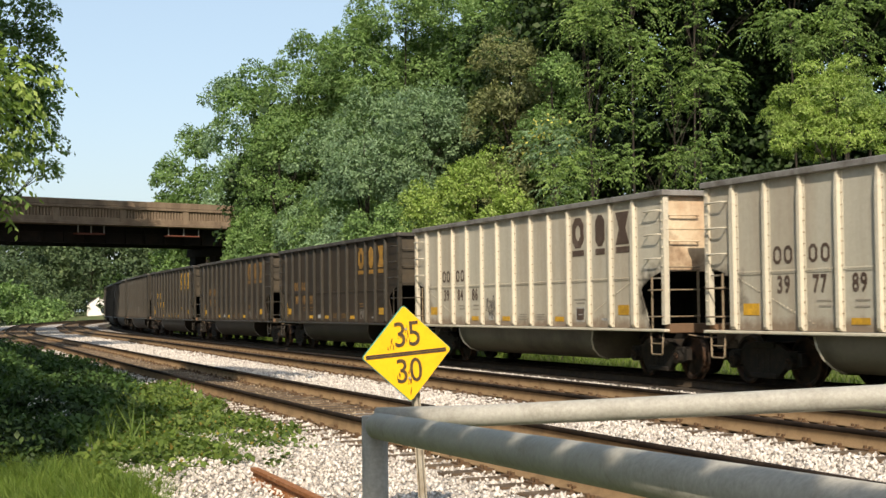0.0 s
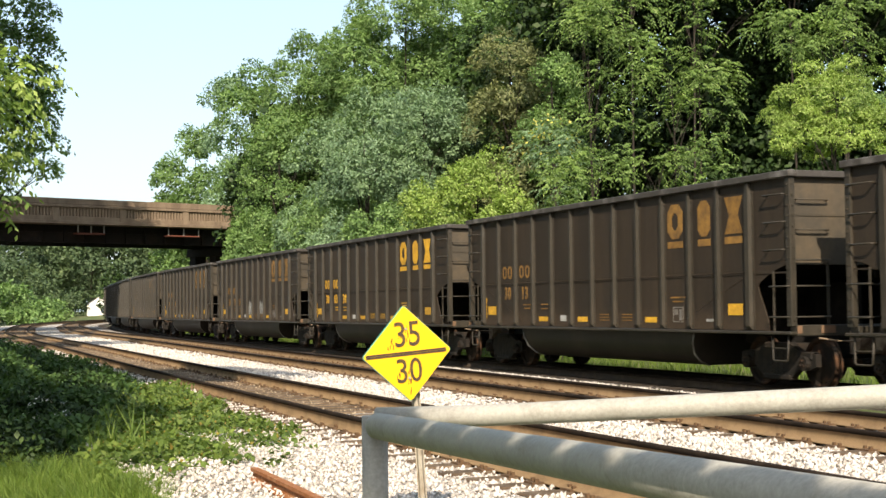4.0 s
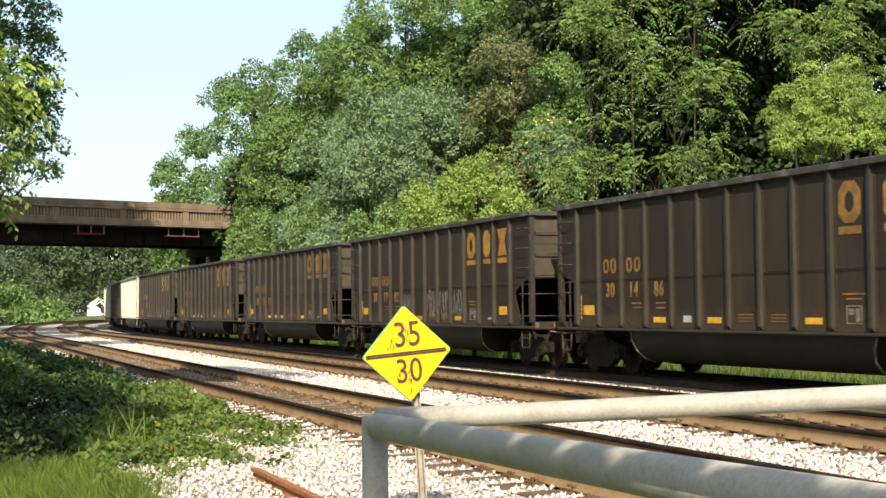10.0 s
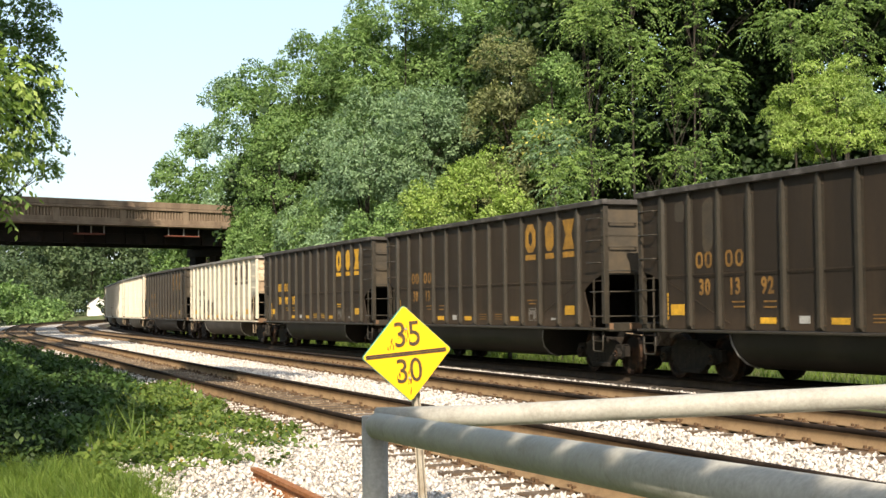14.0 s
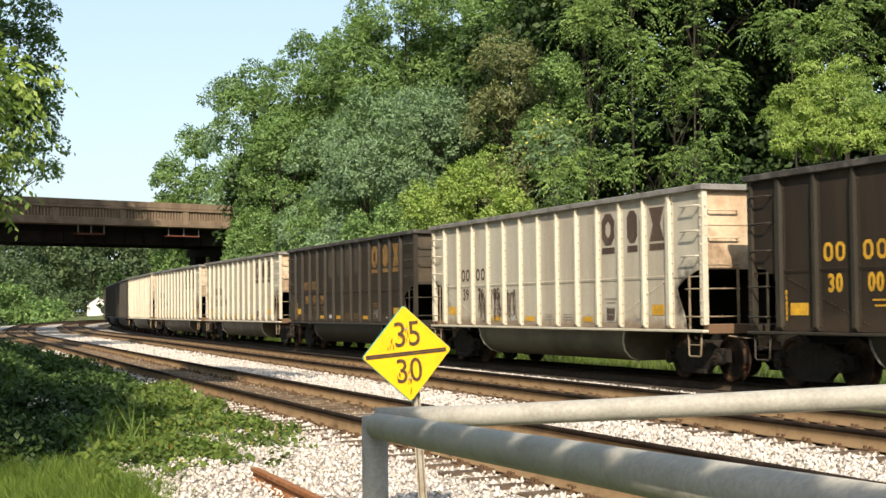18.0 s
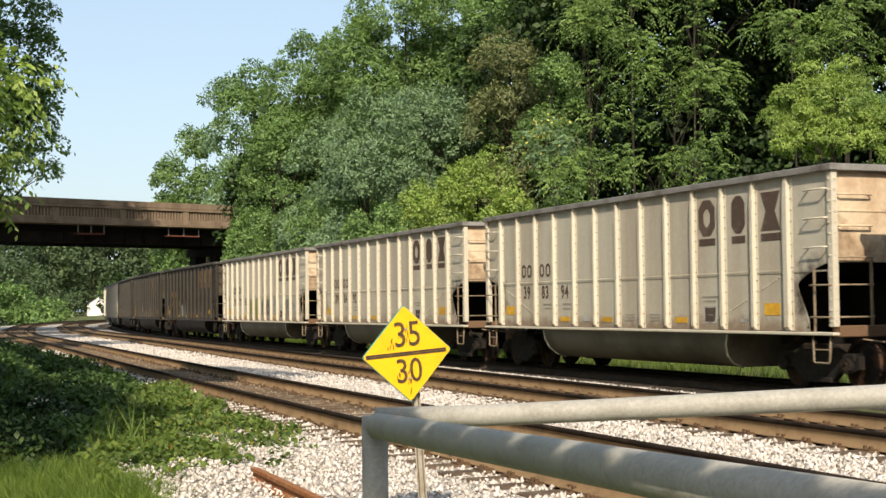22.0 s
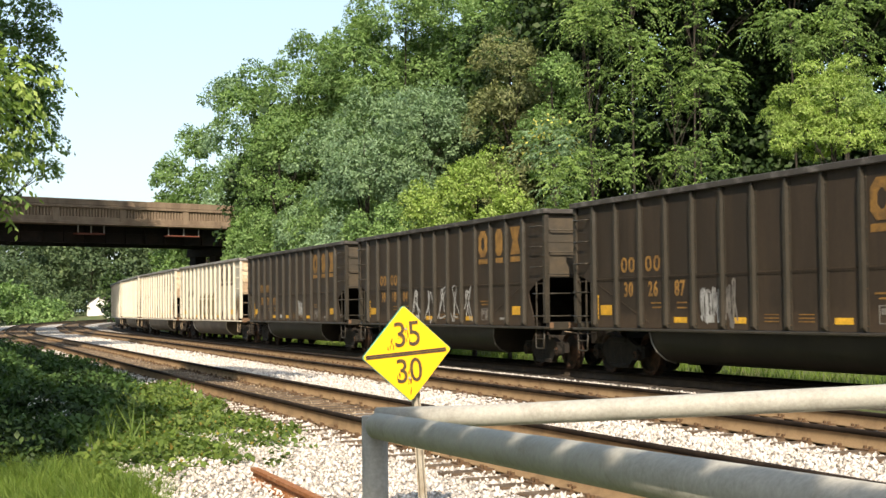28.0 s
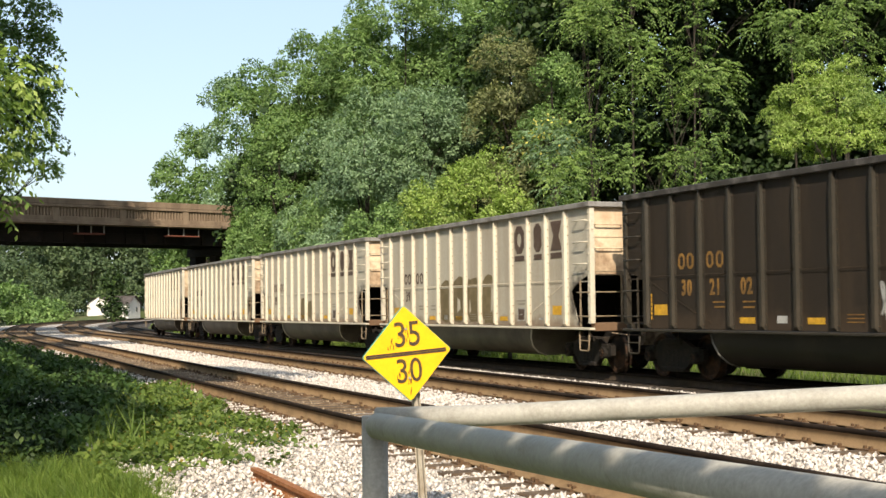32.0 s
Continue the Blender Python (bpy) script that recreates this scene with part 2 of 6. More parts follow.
M["roof"] = worn("roof", (0.16, 0.14, 0.13), (0.10, 0.09, 0.085), 0.9, scale=1.5, grain=10.0, bump=0.3)
M["pane"] = worn("pane", (0.05, 0.06, 0.07), (0.08, 0.09, 0.1), 0.15, scale=1.0, grain=5.0, bump=0.0, spec=0.6)
M["sign_post"] = worn("sign_post", (0.30, 0.27, 0.215), (0.20, 0.155, 0.10), 0.6, 0.2, scale=9.0, grain=60.0, bump=0.1)
M["bark"] = worn("bark", (0.026, 0.021, 0.016), (0.05, 0.042, 0.032), 0.95, scale=3.0, grain=18.0, bump=0.8, dist=0.02, vary=0.2)
M["leaf_mid"] = leafy("leaf_mid", (0.064, 0.123, 0.032), (0.138, 0.234, 0.080), (0.282, 0.396, 0.183))
M["leaf_grey"] = leafy("leaf_grey", (0.085, 0.150, 0.082), (0.166, 0.262, 0.151), (0.295, 0.406, 0.274))
M["leaf_bright"] = leafy("leaf_bright", (0.098, 0.162, 0.028), (0.233, 0.341, 0.082), (0.500, 0.578, 0.250), 0.35)
M["leaf_walnut"] = leafy("leaf_walnut", (0.069, 0.124, 0.028), (0.136, 0.220, 0.063), (0.241, 0.319, 0.129), 0.3)
# Dark green put in for the wood's inner shade; also a dark far bush.
M["leaf_shade_dark"] = leafy("leaf_shade_dark", (0.010, 0.023, 0.007), (0.023, 0.047, 0.012), (0.058, 0.094, 0.026), 0.12)
M["leaf_dull"] = leafy("leaf_dull", (0.08, 0.105, 0.045), (0.15, 0.175, 0.08), (0.24, 0.25, 0.13), 0.25)
# Lightened and blued a little: distance haze is put into the leaf colour.
M["leaf_far"] = leafy("leaf_far", (0.034, 0.062, 0.028), (0.076, 0.118, 0.056), (0.138, 0.186, 0.098), 0.2, 0.15)
M["leaf_ivy"] = leafy("leaf_ivy", (0.038, 0.071, 0.014), (0.106, 0.164, 0.036), (0.212, 0.265, 0.077), 0.3, 1.2)
# Shrub green with the verge trees' shade put into the colour.
M["leaf_shrub_shaded"] = leafy("leaf_shrub_shaded", (0.024, 0.053, 0.015), (0.061, 0.116, 0.035), (0.132, 0.204, 0.068), 0.25, 1.6)
M["leaf_turned"] = leafy("leaf_turned", (0.16, 0.12, 0.03), (0.24, 0.19, 0.045), (0.34, 0.25, 0.06), 0.3)
M["blossom"] = leafy("blossom", (0.55, 0.50, 0.10), (0.70, 0.64, 0.16), (0.80, 0.76, 0.30), 0.2)
M["flower"] = leafy("flower", (0.50, 0.46, 0.58), (0.66, 0.62, 0.72), (0.80, 0.78, 0.84), 0.2)
M["grass"] = leafy("grass", (0.060, 0.110, 0.016), (0.120, 0.189, 0.034), (0.224, 0.273, 0.081), 0.35, 0.8)


# ---- building helpers ----
def data_from(name, verts, faces, mat, smooth=False):
    """A mesh from arrays: verts (n, 3), faces (m, k), all of one size."""
    verts, faces = np.asarray(verts, dtype=np.float32), np.asarray(faces, dtype=np.int32)
    me = bpy.data.meshes.new(name)
    k = faces.shape[1]
    me.vertices.add(len(verts))
    me.vertices.foreach_set("co", verts.ravel())
    me.loops.add(faces.size)
    me.loops.foreach_set("vertex_index", faces.ravel())
    me.polygons.add(len(faces))
    me.polygons.foreach_set("loop_start", np.arange(0, faces.size, k, dtype=np.int32))
    me.polygons.foreach_set("loop_total", np.full(len(faces), k, dtype=np.int32))
    if smooth:
        me.polygons.foreach_set("use_smooth", np.ones(len(faces), dtype=bool))
    me.materials.append(mat)
    me.update(calc_edges=True)
    return me


def bm_data(name, bm, mat):
    me = bpy.data.meshes.new(name)
    bmesh.ops.recalc_face_normals(bm, faces=bm.faces)
    bm.to_mesh(me)
    bm.free()
    me.materials.append(mat)
    return me


def child(name, me, parent, m=None, label=""):
    ob = new(name, me)
    ob.parent = parent
    if m is not None:
        ob.matrix_basis = m
    if label:
        ob["label"] = label
    return ob


def part(name, bm, material, parent, label="", m=None):
    return child(name, bm_data(name, bm, material), parent, m, label)


def box(bm, x0, x1, y0, y1, z0, z1, bevel=0.0):
    vs = [bm.verts.new((x, y, z)) for x in (x0, x1) for y in (y0, y1) for z in (z0, z1)]
    fs = [bm.faces.new([vs[i] for i in q]) for q in ((0, 1, 3, 2), (4, 6, 7, 5), (0, 4, 5, 1), (2, 3, 7, 6), (0, 2, 6, 4), (1, 5, 7, 3))]
    if bevel:
        es = list({e for f in fs for e in f.edges})
        bmesh.ops.bevel(bm, geom=es, offset=bevel, segments=1, affect='EDGES')
    return bm


def tube(bm, a, b, r, n=8, r2=None):
    a, b = Vector(a), Vector(b)
    d = b - a
    q = d.to_track_quat('Z', 'Y').to_matrix().to_4x4()
    bmesh.ops.create_cone(bm, cap_ends=True, segments=n, radius1=r, radius2=r if r2 is None else r2, depth=d.length,
                          matrix=Matrix.Translation((a + b) / 2) @ q)
    return bm


def bent(bm, pts, r, n=8):
    """A bent round bar through the points."""
    pts = [Vector(p) for p in pts]
    rings = []
    for i, p in enumerate(pts):
        d = (pts[min(i + 1, len(pts) - 1)] - pts[max(i - 1, 0)]).normalized()
        q = d.to_track_quat('Z', 'Y')
        rings.append([bm.verts.new(p + q @ Vector((r * math.cos(2 * math.pi * k / n), r * math.sin(2 * math.pi * k / n), 0))) for k in range(n)])
    for ra, rb in zip(rings, rings[1:]):
        for k in range(n):
            f = bm.faces.new((ra[k], ra[(k + 1) % n], rb[(k + 1) % n], rb[k]))
            f.smooth = True
    bm.faces.new(rings[0][::-1])
    bm.faces.new(rings[-1])
    return bm


def slab(bm, outline, y0, y1):
    """A plate with the outline in x and z, from y0 to y1."""
    lo = [bm.verts.new((x, y0, z)) for x, z in outline]
    hi = [bm.verts.new((x, y1, z)) for x, z in outline]
    bm.faces.new(lo)
    bm.faces.new(hi[::-1])
    n = len(lo)
    for i in range(n):
        bm.faces.new((lo[i], lo[(i + 1) % n], hi[(i + 1) % n], hi[i]))
    return bm


# ---- the curve of the outer track, and offsets from it towards the camera ----
STEP = 0.5
S = np.arange(-360.0, 420.0, STEP)
KNOTS = (0.0, 30.0, 60.0, 90.0, 120.0, 150.0, 190.0, 260.0)
BEND = (0.00078, -0.00052, 0.00331, -0.00008, 0.00336, 0.00252, 0.00252, 0.00252)
TH = np.cumsum(np.interp(S, KNOTS, BEND)) * STEP
I0 = int(np.argmin(abs(S)))
TH += -0.37304 - TH[I0]
PX, PY = np.cumsum(np.sin(TH)) * STEP, np.cumsum(np.cos(TH)) * STEP
PX += 3.7779 - PX[I0]
PY += 34.8653 - PY[I0]
RAIL_3, HALF_GAUGE = -0.254, 0.7525


def on_curve(s, o=0.0):
    """Place and heading at the way s along the outer track, o metres towards the camera's side."""
    x, y, th = np.interp(s, S, PX), np.interp(s, S, PY), np.interp(s, S, TH)
    return x - o * np.cos(th), y + o * np.sin(th), th


def near_off(s):
    return 9.2991 + 1.9011 * np.clip(40 - s, 0, 100) / 100


def mid_off(s):
    return 4.848 + 2.8635 * np.clip(40 - s, 0, 100) / 100


def curve_coords(x, y):
    """The way along and the offset of ground points."""
    x, y = np.asarray(x, float), np.asarray(y, float)
    sub = slice(None, None, 8)
    xs, ys, ts, ss = PX[sub], PY[sub], TH[sub], S[sub]
    out_s, out_o = np.empty(x.shape), np.empty(x.shape)
    flat = (x.ravel(), y.ravel())
    fs, fo = out_s.ravel(), out_o.ravel()
    for a in range(0, fs.size, 4000):
        cx, cy = flat[0][a:a + 4000, None], flat[1][a:a + 4000, None]
        i = ((cx - xs) ** 2 + (cy - ys) ** 2).argmin(1)
        dx, dy = cx[:, 0] - xs[i], cy[:, 0] - ys[i]
        fs[a:a + 4000] = ss[i] + dx * np.sin(ts[i]) + dy * np.cos(ts[i])
        fo[a:a + 4000] = -dx * np.cos(ts[i]) + dy * np.sin(ts[i])
    return fs.reshape(x.shape), fo.reshape(x.shape)


def ground_z(x, y):
    s, o = curve_coords(x, y)
    z = np.full(o.shape, -0.36)
    z = np.where(o < 2.2, -0.36 - 0.24 * np.clip((2.2 - o) / 1.2, 0, 1), z)
    bank = np.clip(-o - 4.2, 0, None)
    z = z + np.clip(bank * 0.20, 0, 1.1) + np.clip(bank - 6, 0, 40) * 0.16
    # the verge falls a little beyond the near track
    edge = near_off(s) + 4.6
    z = z - np.clip((o - edge) * 0.05, 0, 0.35)
    z = z + np.where(o > 16, np.clip((y - 225) * 0.045, 0, 1.7), 0.0)
    wob = np.sin(x * 0.9 + y * 0.37) * np.cos(y * 0.71 - x * 0.2) * 0.05
    return z + np.where((o < -4.5) | (o > edge), wob, 0.0)


# ---- ground ----
def axis(lo, hi, c, fine, reach):
    t = np.linspace(-1, 1, 240)
    a = np.sinh(t * 7.0) / np.sinh(7.0)
    v = np.where(a < 0, c + a * (c - lo), c + a * (hi - c)) + t * reach
    return v


gx, gy = axis(-2500, 2500, -8.0, 0, 40.0), axis(-2500, 4000, 45.0, 0, 55.0)
GX, GY = np.meshgrid(gx, gy)
GZ = ground_z(GX, GY)
n1 = len(gx)
idx = np.arange(n1 * n1).reshape(n1, n1)
quads = np.stack([idx[:-1, :-1], idx[:-1, 1:], idx[1:, 1:], idx[1:, :-1]], -1).reshape(-1, 4)
ground = new("ground", data_from("ground", np.stack([GX, GY, GZ], -1).reshape(-1, 3), quads, M["grass_soil"], True))
tagged(ground, "grassy railway verge and rising wooded bank", "ground", kind="structure")

bs = np.arange(-120, 330, 1.5)
rows = []
for s in bs:
    mid, near = float(mid_off(s)), float(near_off(s))
    offs = [-3.6, -2.3, -1.3, 1.6, mid - 2.85, mid - 2.6, mid - 1.5] + list(np.linspace(mid - 1.2, near + 2.6, 8)) + [near + 3.4, near + 4.4]
    zs = [-0.72, -0.47, -0.455, -0.455, -0.41, -0.235, -0.222] + [-0.215] * 3 + [-0.24] * 5 + [-0.27, -0.50]
    x, y, _ = on_curve(s, np.array(offs))
    rows.append(np.stack([x, y, np.array(zs)], -1))
R = np.array(rows)
nc = R.shape[1]
idx = np.arange(len(bs) * nc).reshape(len(bs), nc)
quads = np.stack([idx[:-1, :-1], idx[:-1, 1:], idx[1:, 1:], idx[1:, :-1]], -1).reshape(-1, 4)[:, ::-1]
bed = new("track_bed", data_from("track_bed", R.reshape(-1, 3), quads, M["ballast"], True))
# The strip along the outer track takes the darker stone.
bed.data.materials.append(M["dark_ballast"])
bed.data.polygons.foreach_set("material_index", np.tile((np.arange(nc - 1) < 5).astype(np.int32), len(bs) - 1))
tagged(bed, "pale crushed limestone ballast bed under three tracks", "ballast", kind="structure")


# ---- rails and ties ----
def rail_data(name, off, top, mat):
    """A flat-bottomed rail swept along the curve at the offset (a function of the way)."""
    half = [(0.030, 0.0), (0.037, -0.008), (0.037, -0.038), (0.012, -0.052), (0.010, -0.150), (0.072, -0.170), (0.075, -0.186)]
    prof = half + [(-a, b) for a, b in half[::-1]]
    ss = np.arange(-110, 320, 2.0)
    rings = []
    for s in ss:
        o = np.array([off(s) + a for a, _ in prof])
        x, y, _ = on_curve(s, o)
        rings.append(np.stack([x, y, top + np.array([b for _, b in prof])], -1))
    V = np.array(rings)
    k = len(prof)
    idx = np.arange(len(ss) * k).reshape(len(ss), k)
    nxt = np.roll(idx, -1, 1)
    q = np.stack([idx[:-1], nxt[:-1], nxt[1:], idx[1:]], -1)
    me = data_from(name, V.reshape(-1, 3), q.reshape(-1, 4), mat)
    me.materials.append(M["rail_head"])
    head = np.zeros((len(ss) - 1, k), dtype=np.int32)
    for c in (0, 1, 2, 10, 11, 12, 13):
        head[:, c] = 1
    me.polygons.foreach_set("material_index", head.ravel())
    return me


def tie_mesh(mat):
    bm = bmesh.new()
    box(bm, -1.3, 1.3, -0.115, 0.115, -0.17, 0.0, 0.012)
    return bm_data("tie", bm, mat)


def plate_mesh():
    bm = bmesh.new()
    for sx in (-1, 1):
        box(bm, sx * HALF_GAUGE - 0.17, sx * HALF_GAUGE + 0.17, -0.09, 0.09, 0.0, 0.016)
        for a, b in ((-0.10, 0.05), (0.10, -0.05), (0.11, 0.06), (-0.12, -0.06)):
            box(bm, sx * HALF_GAUGE + a - 0.016, sx * HALF_GAUGE + a + 0.016, b - 0.014, b + 0.014, 0.016, 0.045)
    return bm_data("tie_plates", bm, M["plate_rust"])


TIE, DARK_TIE, PLATES = tie_mesh(M["tie"]), tie_mesh(M["dark_tie"]), plate_mesh()
LAST = []


def track(name, off, top, label):
    t = new(name)
    tagged(t, label, "railway track", kind="structure")
    for side in (1, -1):
        child("rail", rail_data("rail", lambda s, q=side: off(s) + q * HALF_GAUGE, top, M["rail_side"] if top > -0.1 else M["dark_rail"]), t, None, "rusty steel rail with a worn head")
    LAST.append((t, off, top))
    return t


track("track_near", near_off, -0.03, "little-used rusty railway track on weathered wooden ties")
track("track_middle", mid_off, 0.0, "rusty brown railway track between two others")
track("track_outer", lambda s: 0.0 * s, RAIL_3, "railway track that carries the coal train")


def lay_ties():
    rng = np.random.default_rng(5)
    box_v = np.array([(x, y, z) for x in (-1.3, 1.3) for y in (-0.115, 0.115) for z in (-0.17, 0.0)])
    box_f = np.array([(0, 1, 3, 2), (4, 6, 7, 5), (0, 4, 5, 1), (2, 3, 7, 6), (0, 2, 6, 4), (1, 5, 7, 3)])
    for t, off, top in LAST:
        V, F = [], []
        for s in np.arange(-60, 300, 0.54):
            o = float(off(s))
            x, y, th = on_curve(s, o)
            x, y = float(x), float(y)
            turn = -math.degrees(float(th)) + float(rng.normal(0, 1.2))
            m = pose(x, y, top - 0.186 + float(rng.normal(0, 0.004)), 0, 0, turn)
            near = -24 < s < 110
            if near:
                tie = child("tie", TIE if top > -0.1 else DARK_TIE, t, m @ Matrix.Translation((float(rng.normal(0, 0.04)), 0, 0)))
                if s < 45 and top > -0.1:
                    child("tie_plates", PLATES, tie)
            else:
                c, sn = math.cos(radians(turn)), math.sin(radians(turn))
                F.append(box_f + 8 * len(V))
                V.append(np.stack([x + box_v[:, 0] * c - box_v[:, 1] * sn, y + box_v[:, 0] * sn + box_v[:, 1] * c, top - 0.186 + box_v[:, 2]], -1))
        ob = child("ties", data_from("ties", np.concatenate(V), np.concatenate(F), M["tie"] if top > -0.1 else M["dark_tie"]), t)
        ob["kind"] = "stuff"


# ---- coal cars ----
HALF, WIDE, DEEP = 7.375, 1.625, 0.085
TALL = 1.0227
POST_U = [1.341 + 1.035 * k for k in range(13)]
TRUCK_X, AXLE, WHEEL_R = 6.17, 0.89, 0.457


def post_data(mat, rivet, wide=0.056):
    bm = bmesh.new()
    y0, y1 = -WIDE, -WIDE + DEEP
    lo, hi = 1.03, 3.69
    for (z0, w0, d0), (z1, w1, d1) in (((lo, wide, 0.055), (1.09, wide, 0.0)), ((1.09, wide, 0.0), (3.3, wide, 0.0)), ((3.3, wide, 0.0), (hi, wide * 0.62, 0.02))):
        a = [bm.verts.new(p) for p in ((-w0, y1, z0), (-w0 * 0.75, y0 + d0, z0), (w0 * 0.75, y0 + d0, z0), (w0, y1, z0))]
        b = [bm.verts.new(p) for p in ((-w1, y1, z1), (-w1 * 0.75, y0 + d1, z1), (w1 * 0.75, y0 + d1, z1), (w1, y1, z1))]
        for i in range(3):
            bm.faces.new((a[i], a[i + 1], b[i + 1], b[i]))
        if z0 == lo:
            bm.faces.new(a)
        elif z1 == hi:
            bm.faces.new(b[::-1])
    # flanges with rivets
    for sx in (-1, 1):
        box(bm, sx * wide - (0 if sx > 0 else 0.04), sx * wide + (0.04 if sx > 0 else 0), y1 - 0.012, y1, lo, hi - 0.05)
        for k in range(13):
            z = 1.12 + 0.197 * k
            box(bm, sx * (wide + 0.022) - 0.010, sx * (wide + 0.022) + 0.010, y1 - 0.030, y1 - 0.012, z - 0.010, z + 0.010)
            bm.faces.ensure_lookup_table()
            for f in bm.faces[-6:]:
                f.material_index = 1
    me = bm_data("post", bm, mat)
    me.materials.append(rivet)
    return me


def ux(u):
    return HALF - u


def side_data(mat):
    bm = bmesh.new()
    cut = [(0.06, 2.17), (0.35, 2.14), (0.62, 2.06), (0.86, 1.96), (1.06, 1.86), (1.11, 1.80), (1.06, 1.66), (0.92, 1.42), (0.82, 1.22), (0.77, 1.02)]
    out = [(0.06, 3.70), (14.69, 3.70)] + [(14.75 - u, z) for u, z in cut] + cut[::-1]
    slab(bm, [(ux(u), z) for u, z in out], -WIDE + DEEP, -WIDE + DEEP + 0.02)
    return bm_data("side_sheet", bm, mat)


def rung(bm, a, b, out, r=0.014):
    """A grab iron from a to b that stands off by the vector out."""
    a, b, out = Vector(a), Vector(b), Vector(out)
    bent(bm, [a, a + out * 0.8, a + out + (b - a) * 0.04, b + out - (b - a) * 0.04, b + out * 0.8, b], r, 6)
    return bm


def side_frame_data():
    bm = bmesh.new()
    top = [(-1.15, 0.62), (-0.72, 0.66), (-0.38, 0.80), (0.38, 0.80), (0.72, 0.66), (1.15, 0.62)]
    low = [(1.15, 0.40), (0.95, 0.34), (0.72, 0.40), (0.40, 0.16), (-0.40, 0.16), (-0.72, 0.40), (-0.95, 0.34), (-1.15, 0.40)]
    slab(bm, top + low, -0.06, 0.06)
    for x in (-0.89, 0.89):
        tube(bm, (x, -0.16, WHEEL_R), (x, 0.06, WHEEL_R), 0.13, 12)
        box(bm, x - 0.17, x + 0.17, -0.09, 0.09, 0.52, 0.66, 0.02)
    box(bm, -0.36, 0.36, -0.10, 0.10, 0.70, 0.82, 0.02)
    box(bm, -0.42, 0.42, -0.10, 0.10, 0.14, 0.24, 0.02)
    return bm_data("side_frame", bm, M["truck_steel"])


def spring_data():
    bm = bmesh.new()
    for k in range(6):
        z = 0.27 + 0.07 * k
        tube(bm, (0, 0, z), (0, 0, z + 0.035), 0.075, 8)
    tube(bm, (0, 0, 0.24), (0, 0, 0.70), 0.05, 8)
    return bm_data("spring", bm, M["truck_steel"])


def wheelset_data():
    """Two wheels on an axle along y, about its own axis, with bolted axle caps."""
    bm = bmesh.new()
    prof = [(0.075, 0.10), (0.17, 0.06), (0.36, 0.02), (0.40, 0.065), (WHEEL_R, 0.06), (WHEEL_R + 0.004, -0.045), (WHEEL_R + 0.03, -0.055), (WHEEL_R + 0.03, -0.085), (0.40, -0.07), (0.36, -0.01), (0.17, -0.05), (0.075, -0.09)]
    n = 28
    for sy in (-1, 1):
        rings = []
        for k in range(n):
            a = 2 * math.pi * k / n
            rings.append([bm.verts.new((r * math.cos(a), sy * (0.755 + w), r * math.sin(a))) for r, w in prof])
        for k in range(n):
            p, q = rings[k], rings[(k + 1) % n]
            for i in range(len(prof) - 1):
                bm.faces.new((p[i], p[i + 1], q[i + 1], q[i]))
        tube(bm, (0, sy * 1.14, 0), (0, sy * 1.20, 0), 0.085, 12)
        for k in range(3):
            a = 2 * math.pi * k / 3
            box(bm, 0.05 * math.cos(a) - 0.018, 0.05 * math.cos(a) + 0.018, min(sy * 1.20, sy * 1.23), max(sy * 1.20, sy * 1.23), 0.05 * math.sin(a) - 0.018, 0.05 * math.sin(a) + 0.018)
    tube(bm, (0, -1.14, 0), (0, 1.14, 0), 0.075, 12)
    return bm_data("wheelset", bm, M["wheel"])


def coupler_data():
    bm = bmesh.new()
    box(bm, 0.0, 0.45, -0.09, 0.09, -0.09, 0.09, 0.02)
    slab(bm, [(0.40, -0.17), (0.62, -0.17), (0.70, -0.10), (0.70, 0.12), (0.60, 0.17), (0.40, 0.17)], -0.17, 0.05)
    box(bm, 0.56, 0.76, 0.05, 0.17, -0.14, 0.14, 0.03)
    bent(bm, [(0.1, -0.3, 0.02), (0.25, -0.45, -0.02), (0.3, -0.9, 0.0), (0.18, -1.2, 0.05)], 0.016, 6)
    bent(bm, [(0.05, 0.32, 0.0), (0.25, 0.34, -0.22), (0.5, 0.3, -0.34), (0.68, 0.26, -0.24)], 0.03, 8)
    return bm_data("coupler", bm, M["coupler"])


def striker_data(mat):
    bm = bmesh.new()
    box(bm, 0.0, 0.16, -0.32, 0.32, 0.62, 1.02, 0.02)
    return bm_data("striker", bm, mat)


def lug_data(mat):
    bm = bmesh.new()
    slab(bm, [(0.0, 0.62), (0.14, 0.62), (0.30, 0.74), (0.30, 1.02), (0.0, 1.02)], -0.04, 0.04)
    return bm_data("striker_lug", bm, mat)


def tub_data(mat):
    bm = bmesh.new()
    sec = [(-1.47, 0.96), (-1.46, 0.74), (-1.38, 0.55), (-1.22, 0.40), (-0.98, 0.31), (0.98, 0.31), (1.22, 0.40), (1.38, 0.55), (1.46, 0.74), (1.47, 0.96)]
    rings = []
    for u, k in ((3.40, 1.0), (3.43, 1.0), (11.52, 1.0), (11.55, 1.0)):
        inner = -1 if u < 7 else 1
        rings.append([bm.verts.new((ux(u + (0.96 - z) * -inner * 0.35), y, z)) for y, z in sec])
    for a, b in zip(rings, rings[1:]):
        for i in range(len(sec) - 1):
            f = bm.faces.new((a[i], a[i + 1], b[i + 1], b[i]))
            f.smooth = True
    bm.faces.new(rings[0])
    bm.faces.new(rings[-1][::-1])
    return bm_data("tub", bm, mat)


